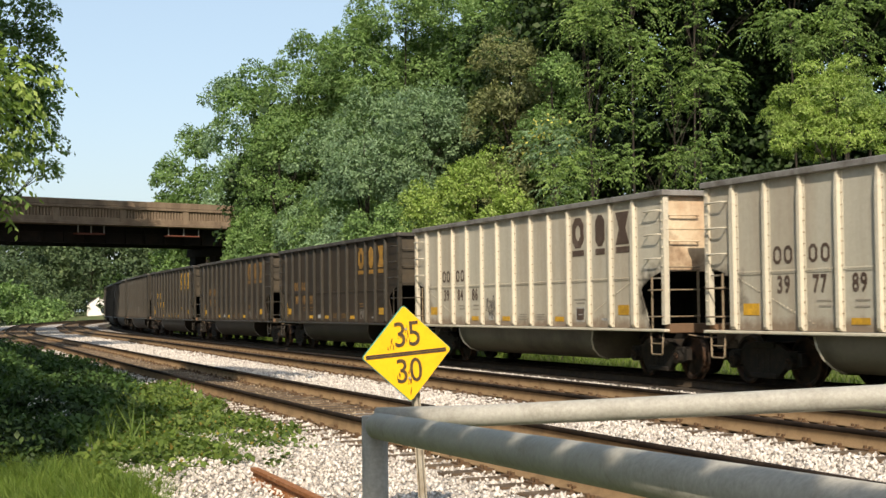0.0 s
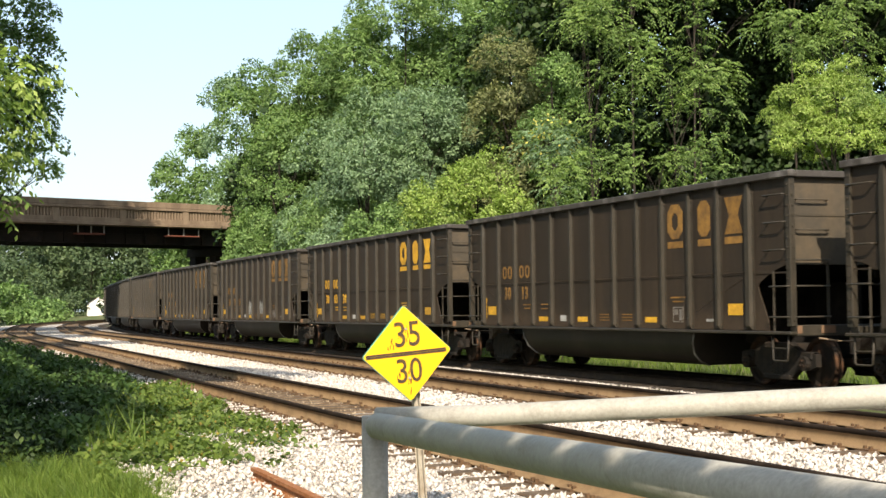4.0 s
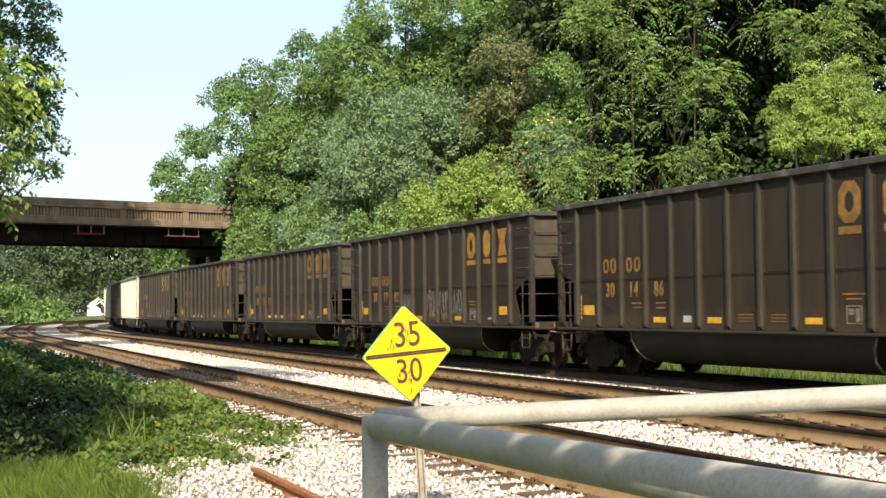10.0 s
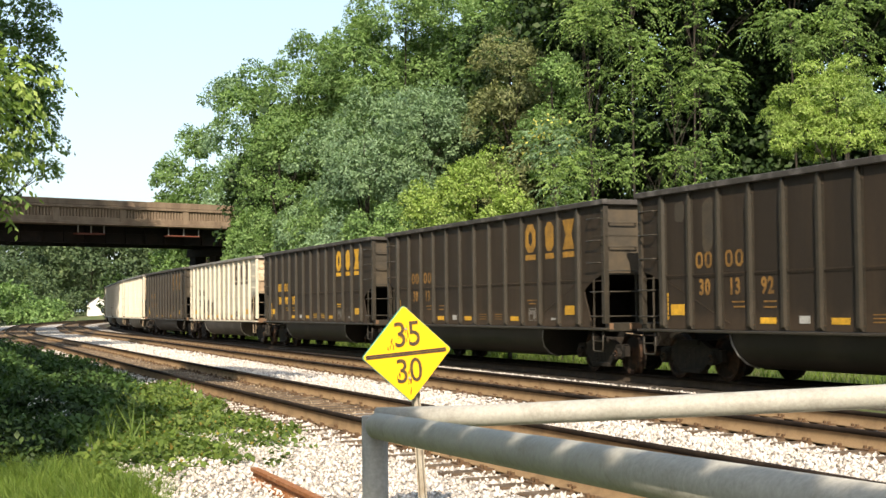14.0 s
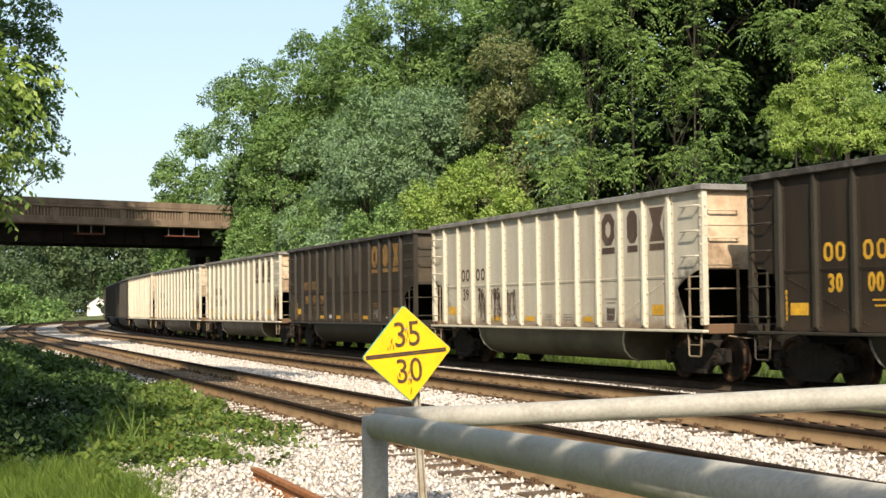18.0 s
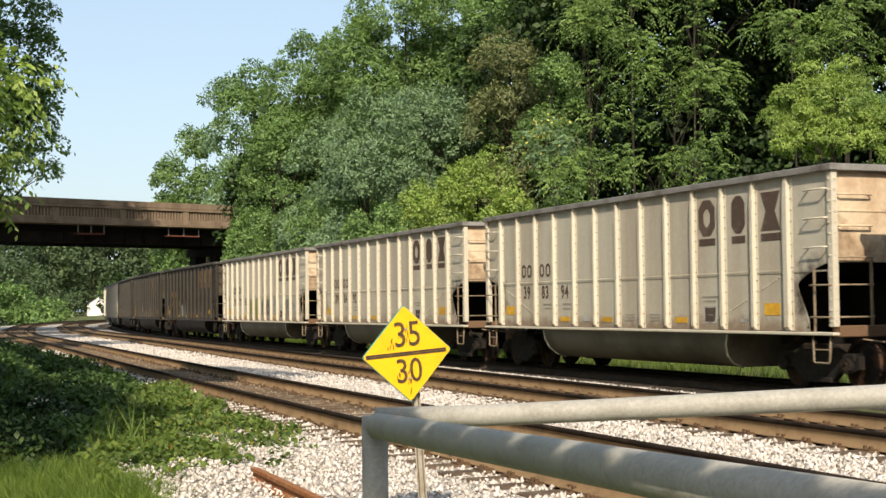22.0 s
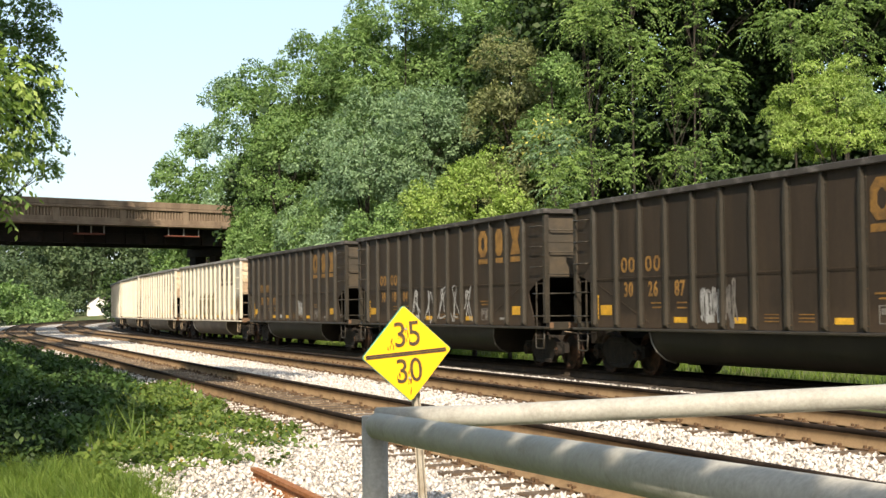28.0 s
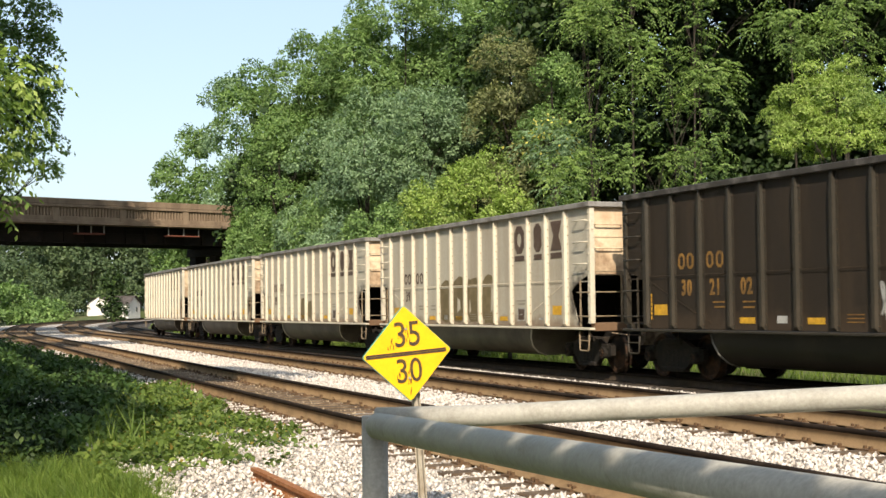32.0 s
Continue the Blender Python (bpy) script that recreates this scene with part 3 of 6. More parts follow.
def sheen_band_data(mat, u, sg):
    bm = bmesh.new()
    sec = [(-1.475, 0.93), (-1.466, 0.74), (-1.386, 0.545), (-1.224, 0.39), (-0.98, 0.30)]
    bent(bm, [(ux(u + (0.96 - z) * sg * 0.35), y, z) for y, z in sec], 0.02, 6)
    return bm_data("tub_band", bm, mat)


def car_template(light):
    paint, post, end = (M["light_paint"], M["light_post"], M["light_end"]) if light else (M["dark_paint"], M["dark_post"], M["dark_end"])
    rim, tub = (M["rim_steel"], M["light_tub"]) if light else (M["rim_dark"], M["dark_tub"])
    root = new("coal_car")
    flip = pose(0, 0, 0, 0, 0, 180)
    sd, pd, wd = side_data(paint), post_data(post, M["light_rivet"] if light else M["rivet"]), post_data(post, M["light_rivet"] if light else M["rivet"], 0.085)
    for face, m in (("near", Matrix()), ("far", flip)):
        child("side_sheet", sd, root, m)
        for k, u in enumerate(POST_U):
            x = ux(u)
            mm = Matrix.Translation((x, 0, 0)) if face == "near" else Matrix.Translation((x, 0, 0)) @ flip
            child("post", wd if k in (0, 12) else pd, root, mm)
        bm = bmesh.new()
        box(bm, -7.30, 7.30, -WIDE + DEEP - 0.012, -WIDE + DEEP, 2.015, 2.045)
        for k in range(12):
            xc = ux(POST_U[k] + 0.5175)
            for j in range(8):
                x = xc - 0.36 + 0.1 * j
                box(bm, x - 0.012, x + 0.012, -WIDE + DEEP - 0.03, -WIDE + DEEP - 0.012, 2.055, 2.08)
        part("seam", bm, paint, root, "", m)
        bm = bmesh.new()
        box(bm, -7.36, 7.36, -WIDE - 0.01, -1.30, 0.955, 1.01, 0.012)
        part("side_sill", bm, post, root, "", m)
        bm = bmesh.new()
        box(bm, -7.40, 7.40, -WIDE - 0.02, -WIDE + 0.14, 3.67, 3.785, 0.012)
        part("top_rim", bm, rim, root, "", m)
        # slanting rivet lines over the end slopes
        bm = bmesh.new()
        for a in range(22):
            for u, z in ((1.62 + 0.105 * a, 1.95 - 0.038 * a), (13.62 - 0.105 * a, 1.95 - 0.038 * a)):
                if min(abs(u - p) for p in POST_U) > 0.12:
                    box(bm, ux(u) - 0.014, ux(u) + 0.014, -WIDE + DEEP - 0.02, -WIDE + DEEP, z - 0.014, z + 0.014)
        part("rivets", bm, paint, root, "", m)["kind"] = "stuff"
    for sx in (1, -1):
        m = Matrix() if sx > 0 else flip
        bm = bmesh.new()
        box(bm, 7.22, 7.26, -1.535, 1.535, 2.16, 3.70)
        part("end_sheet", bm, end, root, "sooty and rust stained end sheet", m)
        for z in (2.18, 3.02):
            bm = bmesh.new()
            box(bm, 7.26, 7.275, -1.46, 1.46, z - 0.02, z + 0.02)
            part("stiffener", bm, end, root, "", m)
        if not light:
            for yy in (-1.50, -1.0):
                bm = bmesh.new()
                box(bm, 7.376, 7.384, yy, yy + (0.1 if yy < -1.2 else 0.3), 0.98, 1.11)
                part("sill_patch", bm, M["light_end"], root, "", m)
        bm = bmesh.new()
        box(bm, 7.24, 7.40, -WIDE + 0.14, WIDE - 0.14, 3.665, 3.78, 0.012)
        part("end_rim", bm, rim, root, "", m)
        bm = bmesh.new()
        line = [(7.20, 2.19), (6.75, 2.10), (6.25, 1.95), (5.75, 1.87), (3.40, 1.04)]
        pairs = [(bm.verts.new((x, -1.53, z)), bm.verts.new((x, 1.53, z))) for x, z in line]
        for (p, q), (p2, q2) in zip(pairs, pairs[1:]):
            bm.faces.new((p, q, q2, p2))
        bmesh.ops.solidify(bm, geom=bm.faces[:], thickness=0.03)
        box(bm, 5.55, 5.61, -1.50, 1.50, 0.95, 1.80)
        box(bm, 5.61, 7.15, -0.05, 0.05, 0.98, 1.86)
        # The sheet is coloured near-black for the shade inside the opening.
        part("slope_sheet", bm, M["opening_shade"], root, "", m)
        bm = bmesh.new()
        box(bm, 7.16, 7.375, -1.50, 1.50, 0.93, 1.12, 0.015)
        part("end_sill", bm, end if light else post, root, "", m)
        for sy in (-1, 1):
            bm = bmesh.new()
            box(bm, 7.20, 7.34, sy * 1.53 - 0.06, sy * 1.53 + 0.06, 1.10, 3.69, 0.008)
            for k in range(14):
                z = 1.2 + 0.18 * k
                box(bm, 7.34, 7.36, sy * 1.53 - 0.014, sy * 1.53 + 0.014, z - 0.014, z + 0.014)
                box(bm, 7.255, 7.285, min(sy * 1.59, sy * 1.612), max(sy * 1.59, sy * 1.612), z - 0.014, z + 0.014)
            part("corner_post", bm, post, root, "", m)
            bm = bmesh.new()
            tube(bm, (6.78, sy * 1.56, 1.0), (6.78, sy * 1.56, 2.06), 0.024, 6)
            for z in (1.26, 1.79):
                rung(bm, (6.74, sy * 1.54, z), (7.28, sy * 1.54, z), (0, sy * 0.10, 0), 0.017)
            part("side_ladder", bm, M["ladder"] if light else post, root, "", m)
            for z in ((2.42, 2.90, 3.38) if sx * sy < 0 else (2.34, 2.86)):
                bm = bmesh.new()
                rung(bm, (6.62, sy * 1.535, z), (7.20, sy * 1.535, z), (0, sy * 0.13, 0), 0.017)
                part("grab_iron", bm, post, root, "", m)
            bm = bmesh.new()
            tube(bm, (7.30, sy * 0.78, 1.1), (7.30, sy * 0.78, 2.2), 0.03, 6)
            for z in (1.26, 1.79, 2.24):
                rung(bm, (7.28, sy * 0.78, z), (7.28, sy * 1.47, z), (0.09, 0, 0), 0.017)
            part("end_ladder", bm, M["ladder"] if light else post, root, "", m)
            for z in (2.76, 3.28):
                bm = bmesh.new()
                rung(bm, (7.26, sy * 0.78, z), (7.26, sy * 1.44, z), (0.11, 0, 0), 0.017)
                part("end_grab_iron", bm, end, root, "", m)
            bm = bmesh.new()
            bent(bm, [(6.72, sy * 1.56, 0.95), (6.74, sy * 1.57, 0.53), (6.78, sy * 1.57, 0.50), (7.14, sy * 1.57, 0.50), (7.18, sy * 1.57, 0.53), (7.20, sy * 1.56, 0.95)], 0.02, 6)
            tube(bm, (6.73, sy * 1.565, 0.72), (7.19, sy * 1.565, 0.72), 0.014, 6)
            part("step", bm, M["ladder"] if light else post, root, "", m)
        child("striker", STRIKER, root, m @ Matrix.Translation((7.375, 0, 0)))
        for yy in (-0.36, 0.36):
            child("striker_lug", LUG, root, m @ Matrix.Translation((7.375, yy, 0)))
        child("coupler", COUPLER, root, m @ Matrix.Translation((7.40, 0, 0.87)))
        truck = child("truck", SIDE_FRAME, root, Matrix.Translation((sx * TRUCK_X, -1.03, 0)))
        child("side_frame", SIDE_FRAME, truck, Matrix.Translation((0, 2.06, 0)) @ flip)
        for xx in (-0.18, 0.0, 0.18):
            for yy in (0.0, 2.06):
                child("spring", SPRING, truck, Matrix.Translation((xx, yy, 0)))
        bm = bmesh.new()
        box(bm, -0.22, 0.22, 0.06, 2.0, 0.52, 0.80, 0.02)
        part("bolster", bm, M["truck_steel"], truck)
        bm = bmesh.new()
        for ax in (-0.35, 0.35):
            box(bm, ax - 0.06, ax + 0.06, 0.2, 1.86, 0.34, 0.46, 0.02)
        for ax in (-0.43, 0.43):
            for yy in (0.2, 1.74):
                box(bm, ax - 0.05, ax + 0.05, yy, yy + 0.12, 0.30, 0.62, 0.02)
        part("brake_beam", bm, M["truck_steel"], truck)
        for ax in (-AXLE, AXLE):
            child("wheelset", WHEELSET, root, Matrix.Translation((sx * TRUCK_X + ax, 0, WHEEL_R)), "rust-streaked steel wheels on an axle")
    bm = bmesh.new()
    box(bm, -7.3, 7.3, -0.28, 0.28, 0.74, 1.0, 0.02)
    part("centre_sill", bm, M["under_black"], root)
    child("tub", tub_data(tub), root)
    # Bands at the tub's ends, coloured pale to stand for lines of sheen.
    for u, sg in ((3.44, 1), (11.51, -1)):
        child("tub_band", sheen_band_data(M["light_post"] if light else M["rim_steel"], u, sg), root)
    bm = bmesh.new()
    tube(bm, (-7.44, -0.95, 2.26), (-7.41, -0.95, 2.26), 0.26, 16)
    tube(bm, (-7.42, -0.95, 2.26), (-7.30, -0.95, 2.26), 0.03, 8)
    box(bm, -7.30, -7.27, -1.05, -0.85, 1.9, 2.4)
    part("hand_brake", bm, M["truck_steel"], root)
    # the inside floor, which keeps daylight out of the body
    bm = bmesh.new()
    box(bm, -5.7, 5.7, -1.45, 1.45, 0.97, 1.0)
    part("floor_sheet", bm, M["under_black"], root)
    plain = {"truck", "side_frame", "spring", "bolster", "brake_beam", "wheelset", "coupler", "striker", "striker_lug"}
    for me in {o.data for o in root.children_recursive if o.name.split(".")[0] not in plain}:
        me.transform(Matrix.Diagonal((1, 1, TALL, 1)))
    return root


SIDE_FRAME, SPRING, WHEELSET, COUPLER, STRIKER, LUG = side_frame_data(), spring_data(), wheelset_data(), coupler_data(), striker_data(M["coupler"]), lug_data(M["coupler"])
TEXTS = {}
FACE_Y = -WIDE + DEEP - 0.004


def text_data(s, height, mat, squeeze=0.82, bold=0.012):
    key = (s, height, mat.name)
    if key not in TEXTS:
        cu = bpy.data.curves.new("lettering", 'FONT')
        cu.body, cu.align_x, cu.align_y = s, 'CENTER', 'CENTER'
        cu.size, cu.extrude, cu.offset = height * 1.38, 0.003, bold * height / 0.31
        cu.resolution_u = 3
        tmp = new("lettering", cu)
        me = bpy.data.meshes.new_from_object(tmp)
        me.transform(Matrix.Diagonal((squeeze, 1, 1, 1)))
        me.materials.clear()
        me.materials.append(mat)
        bpy.data.objects.remove(tmp)
        TEXTS[key] = me
    return TEXTS[key]


def on_side(u, z):
    """A pose on the visible side: x to the right as read, y up."""
    return Matrix.Translation((ux(u), FACE_Y, z * TALL)) @ pose(0, 0, 0, 90, 0, 0)


def blocks(name, pieces, mat, root, label=""):
    """Flat painted shapes on the visible side; each piece is an outline in u and z."""
    bm = bmesh.new()
    for out in pieces:
        slab(bm, [(ux(u), z * TALL) for u, z in out], FACE_Y - 0.004, FACE_Y + 0.002)
    return part(name, bm, mat, root, label)


def rect(u0, u1, z0, z1):
    return [(u0, z0), (u1, z0), (u1, z1), (u0, z1)]


def ring(u0, u1, z0, z1, t):
    """Four bars round an opening."""
    return [rect(u0, u1, z1 - t, z1), rect(u0, u1, z0, z0 + t), rect(u0, u0 + t, z0 + t, z1 - t), rect(u1 - t, u1, z0 + t, z1 - t)]


def loop_shape(u0, u1, z0, z1, t, c=0.0):
    """A closed ring with cut corners, as two halves."""
    m, k = (u0 + u1) / 2, c * 0.55
    a, b, e, f = u0 + t, u1 - t, z0 + t, z1 - t
    one = [(m, z0), (u0 + c, z0), (u0, z0 + c), (u0, z1 - c), (u0 + c, z1), (m, z1), (m, f), (a + k, f), (a, f - k), (a, e + k), (a + k, e), (m, e)]
    return [one, [(2 * m - u, z) for u, z in one]]


def cut_block(u0, u1, z0, z1, c):
    """A solid block with cut corners."""
    return [(u0 + c, z0), (u1 - c, z0), (u1, z0 + c), (u1, z1 - c), (u1 - c, z1), (u0 + c, z1), (u0, z1 - c), (u0, z0 + c)]


def hourglass(u0, u1, z0, z1, w):
    m, c = (z0 + z1) / 2, (u0 + u1) / 2
    return [(u0, z0), (u1, z0), (c + w, m), (u1, z1), (u0, z1), (c - w, m)]


def emblem(root, mat):
    """Plain shapes in place of the owner's mark: a ring, a block and an hourglass over bars."""
    z0, z1 = 2.78, 3.46
    for shapes, u0, u1 in ((loop_shape(3.69, 4.27, z0, z1, 0.17, 0.16), 3.69, 4.27), ([cut_block(2.68, 3.12, z0, z1, 0.13)], 2.68, 3.12), ([hourglass(1.57, 2.17, z0, z1, 0.14)], 1.57, 2.17)):
        blocks("emblem_shape", shapes, mat, root)
        blocks("emblem_bar", [rect(u0, u1, 2.60, 2.73)], mat, root)


def marks(root, number, mat, yellow, light):
    """Fleet number, owner's letters as plain shapes, and reflective patches."""
    z0, z1 = 2.18, 2.49
    st = 0.055
    for u0 in (12.30, 11.98, 11.27, 10.93):
        blocks("owner_mark", loop_shape(u0, u0 + 0.24, z0, z1, st, 0.07), mat, root)
    for k, u in enumerate((12.25, 11.22, 10.17)):
        s = number[2 * k:2 * k + 2]
        for digit, du in zip(s, (0.105, -0.105)):
            if digit.strip():
                child("fleet_numeral", text_data(digit, 0.31, mat), root, on_side(u + du, 1.805))
    bars = [rect(10.9, 11.3, 1.52, 1.55), rect(10.9, 11.25, 1.43, 1.46), rect(9.9, 10.28, 1.52, 1.55), rect(9.92, 10.28, 1.42, 1.45)]
    for u0 in (6.83, 5.80):
        bars += [rect(u0, u0 + 0.44, 1.17 + 0.06 * k, 1.19 + 0.06 * k) for k in range(3)]
    bars += [rect(3.62, 4.2, 1.62, 1.65), rect(3.7, 4.1, 1.54, 1.57)]
    for bar in bars:
        blocks("stencil_bar", [bar], M["faint_grey"] if light else mat, root)
    for u0, u1, z0, z1 in ((13.0, 13.5, 1.29, 1.50), (1.62, 2.10, 1.29, 1.50), (9.92, 10.40, 1.14, 1.25), (7.86, 8.34, 1.14, 1.25), (4.76, 5.24, 1.14, 1.25)):
        blocks("reflector_patch", [rect(u0, u1, z0, z1)], yellow, root, "yellow reflective patch")
    blocks("data_plate", [rect(8.93, 9.23, 1.15, 1.28)], M["white_paint"], root)
    blocks("data_plate", [rect(2.62, 2.86, 1.17, 1.22)], M["white_paint"], root)
    if light:
        blocks("data_panel_face", [rect(3.73, 4.09, 1.17, 1.43)], M["brown_paint"], root, "dark stencilled data panel")
        for bar in ring(3.70, 4.12, 1.14, 1.46, 0.028) + [rect(3.80, 4.0, 1.285, 1.31)]:
            blocks("data_panel_rim", [bar], M["white_paint"], root)
    else:
        blocks("data_panel", ring(3.71, 4.11, 1.15, 1.45, 0.02) + [rect(3.77, 3.87, 1.19, 1.4), rect(3.92, 4.05, 1.3, 1.4)], M["spray_grey"], root)
    if not light:
        blocks("reflector_strip", [rect(13.60, 13.65, 1.20 + 0.09 * k, 1.27 + 0.09 * k) for k in range(6)], yellow, root)


def scribble(root, seed, u0, u1, z0, z1, mat, strokes=6, width=0.035, name="graffiti"):
    """Sprayed strokes that stand for no word."""
    rng = random.Random(seed)
    bm = bmesh.new()
    strokes *= 2
    step = (u1 - u0) / (strokes * 0.62)
    for k in range(strokes):
        a = u0 + (u1 - u0 - step) * k / (strokes - 1)
        pts = [(a + step * (0.1 + 0.9 * rng.random()), z0 + (z1 - z0) * rng.random()) for _ in range(3)]
        pts = [(a + step * 0.1, z0 + (z1 - z0) * rng.uniform(0, 0.3)), pts[0], (a + step * 0.5, z1 - (z1 - z0) * rng.uniform(0, 0.2)), pts[1], (a + step * 1.0, z0 + (z1 - z0) * rng.uniform(0, 0.4))]
        smooth = []
        for i in range(len(pts) - 1):
            p0, p1, p2, p3 = pts[max(i - 1, 0)], pts[i], pts[i + 1], pts[min(i + 2, len(pts) - 1)]
            for j in range(6):
                t = j / 6
                smooth.append(tuple(0.5 * (2 * p1[c] + (p2[c] - p0[c]) * t + (2 * p0[c] - 5 * p1[c] + 4 * p2[c] - p3[c]) * t * t + (3 * p1[c] - p0[c] - 3 * p2[c] + p3[c]) * t ** 3) for c in (0, 1)))
        prev = None
        for i, (u, z) in enumerate(smooth):
            q = smooth[min(i + 1, len(smooth) - 1)]
            r = smooth[max(i - 1, 0)]
            d = Vector((q[0] - r[0], q[1] - r[1]))
            nrm = Vector((-d.y, d.x)).normalized() * width * 0.5 if d.length > 1e-6 else Vector((0, width * 0.5))
            y = FACE_Y - 0.009 - 0.0004 * k
            cur = (bm.verts.new((ux(u + nrm.x), y, (z + nrm.y) * TALL)), bm.verts.new((ux(u - nrm.x), y, (z - nrm.y) * TALL)))
            if prev:
                bm.faces.new((prev[0], prev[1], cur[1], cur[0]))
            prev = cur
    ob = part(name, bm, mat, root, "sprayed graffiti strokes")
    ob["kind"] = "stuff"
    return ob


def patch(root, pieces, mat, seed=1):
    """Sprayed filled shapes with uneven outlines, one between each pair of posts."""
    rng = random.Random(seed)
    for u0, u1, z0, z1 in pieces:
        out = []
        for k in range(20):
            a = 2 * math.pi * k / 20
            q = 1 + rng.uniform(-0.08, 0.08)
            c, s = math.cos(a), math.sin(a)
            e = 0.55
            out.append(((u0 + u1) / 2 + (u1 - u0) / 2 * q * math.copysign(abs(c) ** e, c), (z0 + z1) / 2 + (z1 - z0) / 2 * q * math.copysign(abs(s) ** e, s)))
        blocks("graffiti", [out], mat, root, "sprayed graffiti patch")


# kind, number, how fresh the lettering is
CARS = [("light", "397789", 1), ("light", "398486", 1), ("dark", "301325", 1), ("dark", "3013  ", 0), ("dark", "300330", 2), ("dark", "301717", 0), ("dark", "301486", 0),
        ("dark", "301782", 1), ("dark", "301392", 0), ("dark", "3013  ", 1), ("dark", "300025", 2), ("light", "397685", 1), ("dark", "301329", 0), ("light", "398394", 1),
        ("light", "398492", 1), ("light", "397745", 1), ("dark", "302687", 0), ("dark", "301004", 0), ("dark", "302102", 0), ("light", "39    ", 0), ("light", "39    ", 0),
        ("light", "39    ", 0), ("light", "      ", 0)]
PITCH = 16.18
TRAIN = []


def build_train():
    kinds = {}
    for k, (kind, number, fresh) in enumerate(CARS):
        if kind not in kinds:
            car = kinds[kind] = car_template(kind == "light")
            TRAIN.append(car)
        else:
            TRAIN.append(None)
    firsts = {kind: [c[0] for c in CARS].index(kind) for kind in kinds}
    for k, (kind, number, fresh) in enumerate(CARS):
        if k != firsts[kind]:
            TRAIN[k] = copy_thing(kinds[kind], Matrix())
    for k, (kind, number, fresh) in enumerate(CARS):
        car = TRAIN[k]
        if kind == "light":
            paint = M["brown_paint"]
            lab = "dusty cream-grey steel coal car with brown markings on rails"
        else:
            paint = M["yellow_paint"] if fresh == 2 else M["faded_yellow"]
            lab = "dark brown steel coal car with " + ("bright" if fresh == 2 else "faded") + " yellow markings on rails"
        tagged(car, lab, "freight car", "coal cars of the train")
        emblem(car, paint if kind == "light" else (M["faded_yellow"], M["mid_yellow"], M["yellow_paint"])[fresh])
        marks(car, number, paint, M["yellow_paint"], kind == "light")
    T = TRAIN
    scribble(T[1], 2, 8.75, 9.4, 1.2, 1.75, M["spray_grey"], 3)
    for u in (8.05, 6.02):
        scribble(T[5], int(u * 10), u - 0.36, u + 0.36, 1.25, 1.85, M["white_paint"], 5, 0.035)
    scribble(T[7], 7, 8.7, 9.45, 1.2, 1.9, M["spray_grey"], 5, 0.03)
    for k, (u0, u1) in enumerate(((6.6, 7.4), (5.6, 6.45), (4.6, 5.4))):
        scribble(T[7], 81 + k, u0, u1, 1.15, 1.98, M["spray_grey"], 2, 0.05)
    patch(T[8], [(11.9, 12.3, 2.5, 3.5), (5.0, 5.6, 1.9, 3.4), (12.95, 13.3, 3.1, 3.5)], M["dark_end"], 4)
    for k, (u0, u1) in enumerate(((10.72, 11.36), (9.72, 10.45), (8.9, 9.52))):
        scribble(T[11], 11 + k, u0, u1, 1.15, 1.92, M["brown_paint"], 3, 0.035)
    patch(T[12], [(8.5 - 1.035 * k, 9.3 - 1.035 * k, 2.55 + 0.1 * (k % 2), 3.5) for k in range(4)], M["dark_end"], 9)
    patch(T[15], [(8.65, 9.45, 1.1, 1.95), (7.65, 8.4, 1.12, 2.0)], M["spray_green"], 3)
    scribble(T[15], 15, 6.62, 7.3, 1.2, 1.9, M["spray_grey"], 3, 0.05)
    scribble(T[15], 16, 5.68, 6.38, 1.2, 1.95, M["spray_grey"], 4, 0.05)
    scribble(T[15], 19, 4.62, 5.25, 1.2, 1.95, M["white_paint"], 5, 0.06)
    scribble(T[15], 17, 2.48, 3.2, 1.15, 1.9, M["spray_grey"], 4, 0.05)
    scribble(T[15], 18, 1.5, 2.15, 1.15, 1.85, M["white_paint"], 6, 0.06)
    scribble(T[16], 19, 8.65, 9.4, 1.15, 1.8, M["white_paint"], 6, 0.03)
    scribble(T[16], 23, 8.1, 8.55, 1.05, 1.9, M["spray_grey"], 2, 0.05)
    scribble(T[17], 20, 8.7, 9.55, 1.05, 2.05, M["white_paint"], 1, 0.06)
    for k, (u0, u1) in enumerate(((7.64, 8.48), (6.6, 7.44), (5.58, 6.4), (4.7, 5.36))):
        scribble(T[17], 21 + k, u0, u1, 1.1, 2.02, M["white_paint"], 1, 0.045)
    scribble(T[18], 22, 5.6, 6.4, 1.2, 1.8, M["white_paint"], 4, 0.05)
    patch(T[19], [(8.68, 9.5, 1.08, 2.24), (7.64, 8.5, 1.08, 2.3), (6.6, 7.46, 1.08, 2.27), (5.56, 6.42, 1.08, 2.3)], M["spray_brown"], 6)
    for u0, u1, z0, z1 in ((7.95, 8.2, 1.35, 1.75), (5.68, 5.82, 1.35, 2.1), (7.2, 7.32, 1.3, 1.7)):
        blocks("bare_patch", [[(u0, z0 + 0.1), (u1, z0), (u1 - 0.03, z1), (u0 + 0.05, z1 - 0.08)]], M["light_paint"], T[19]).location.y = -0.004
    patch(T[20], [(6.6, 7.4, 1.1, 1.8), (7.7, 8.4, 1.1, 1.9)], M["spray_brown"], 8)


def travelled(t):
    """Metres that the leading end of the second car has gone past the start of the curve."""
    c = (1.04038e-06, -0.000114826, 0.00402548, -0.0554453, 9.32393, 6.02481)
    return sum(q * t ** (5 - i) for i, q in enumerate(c))


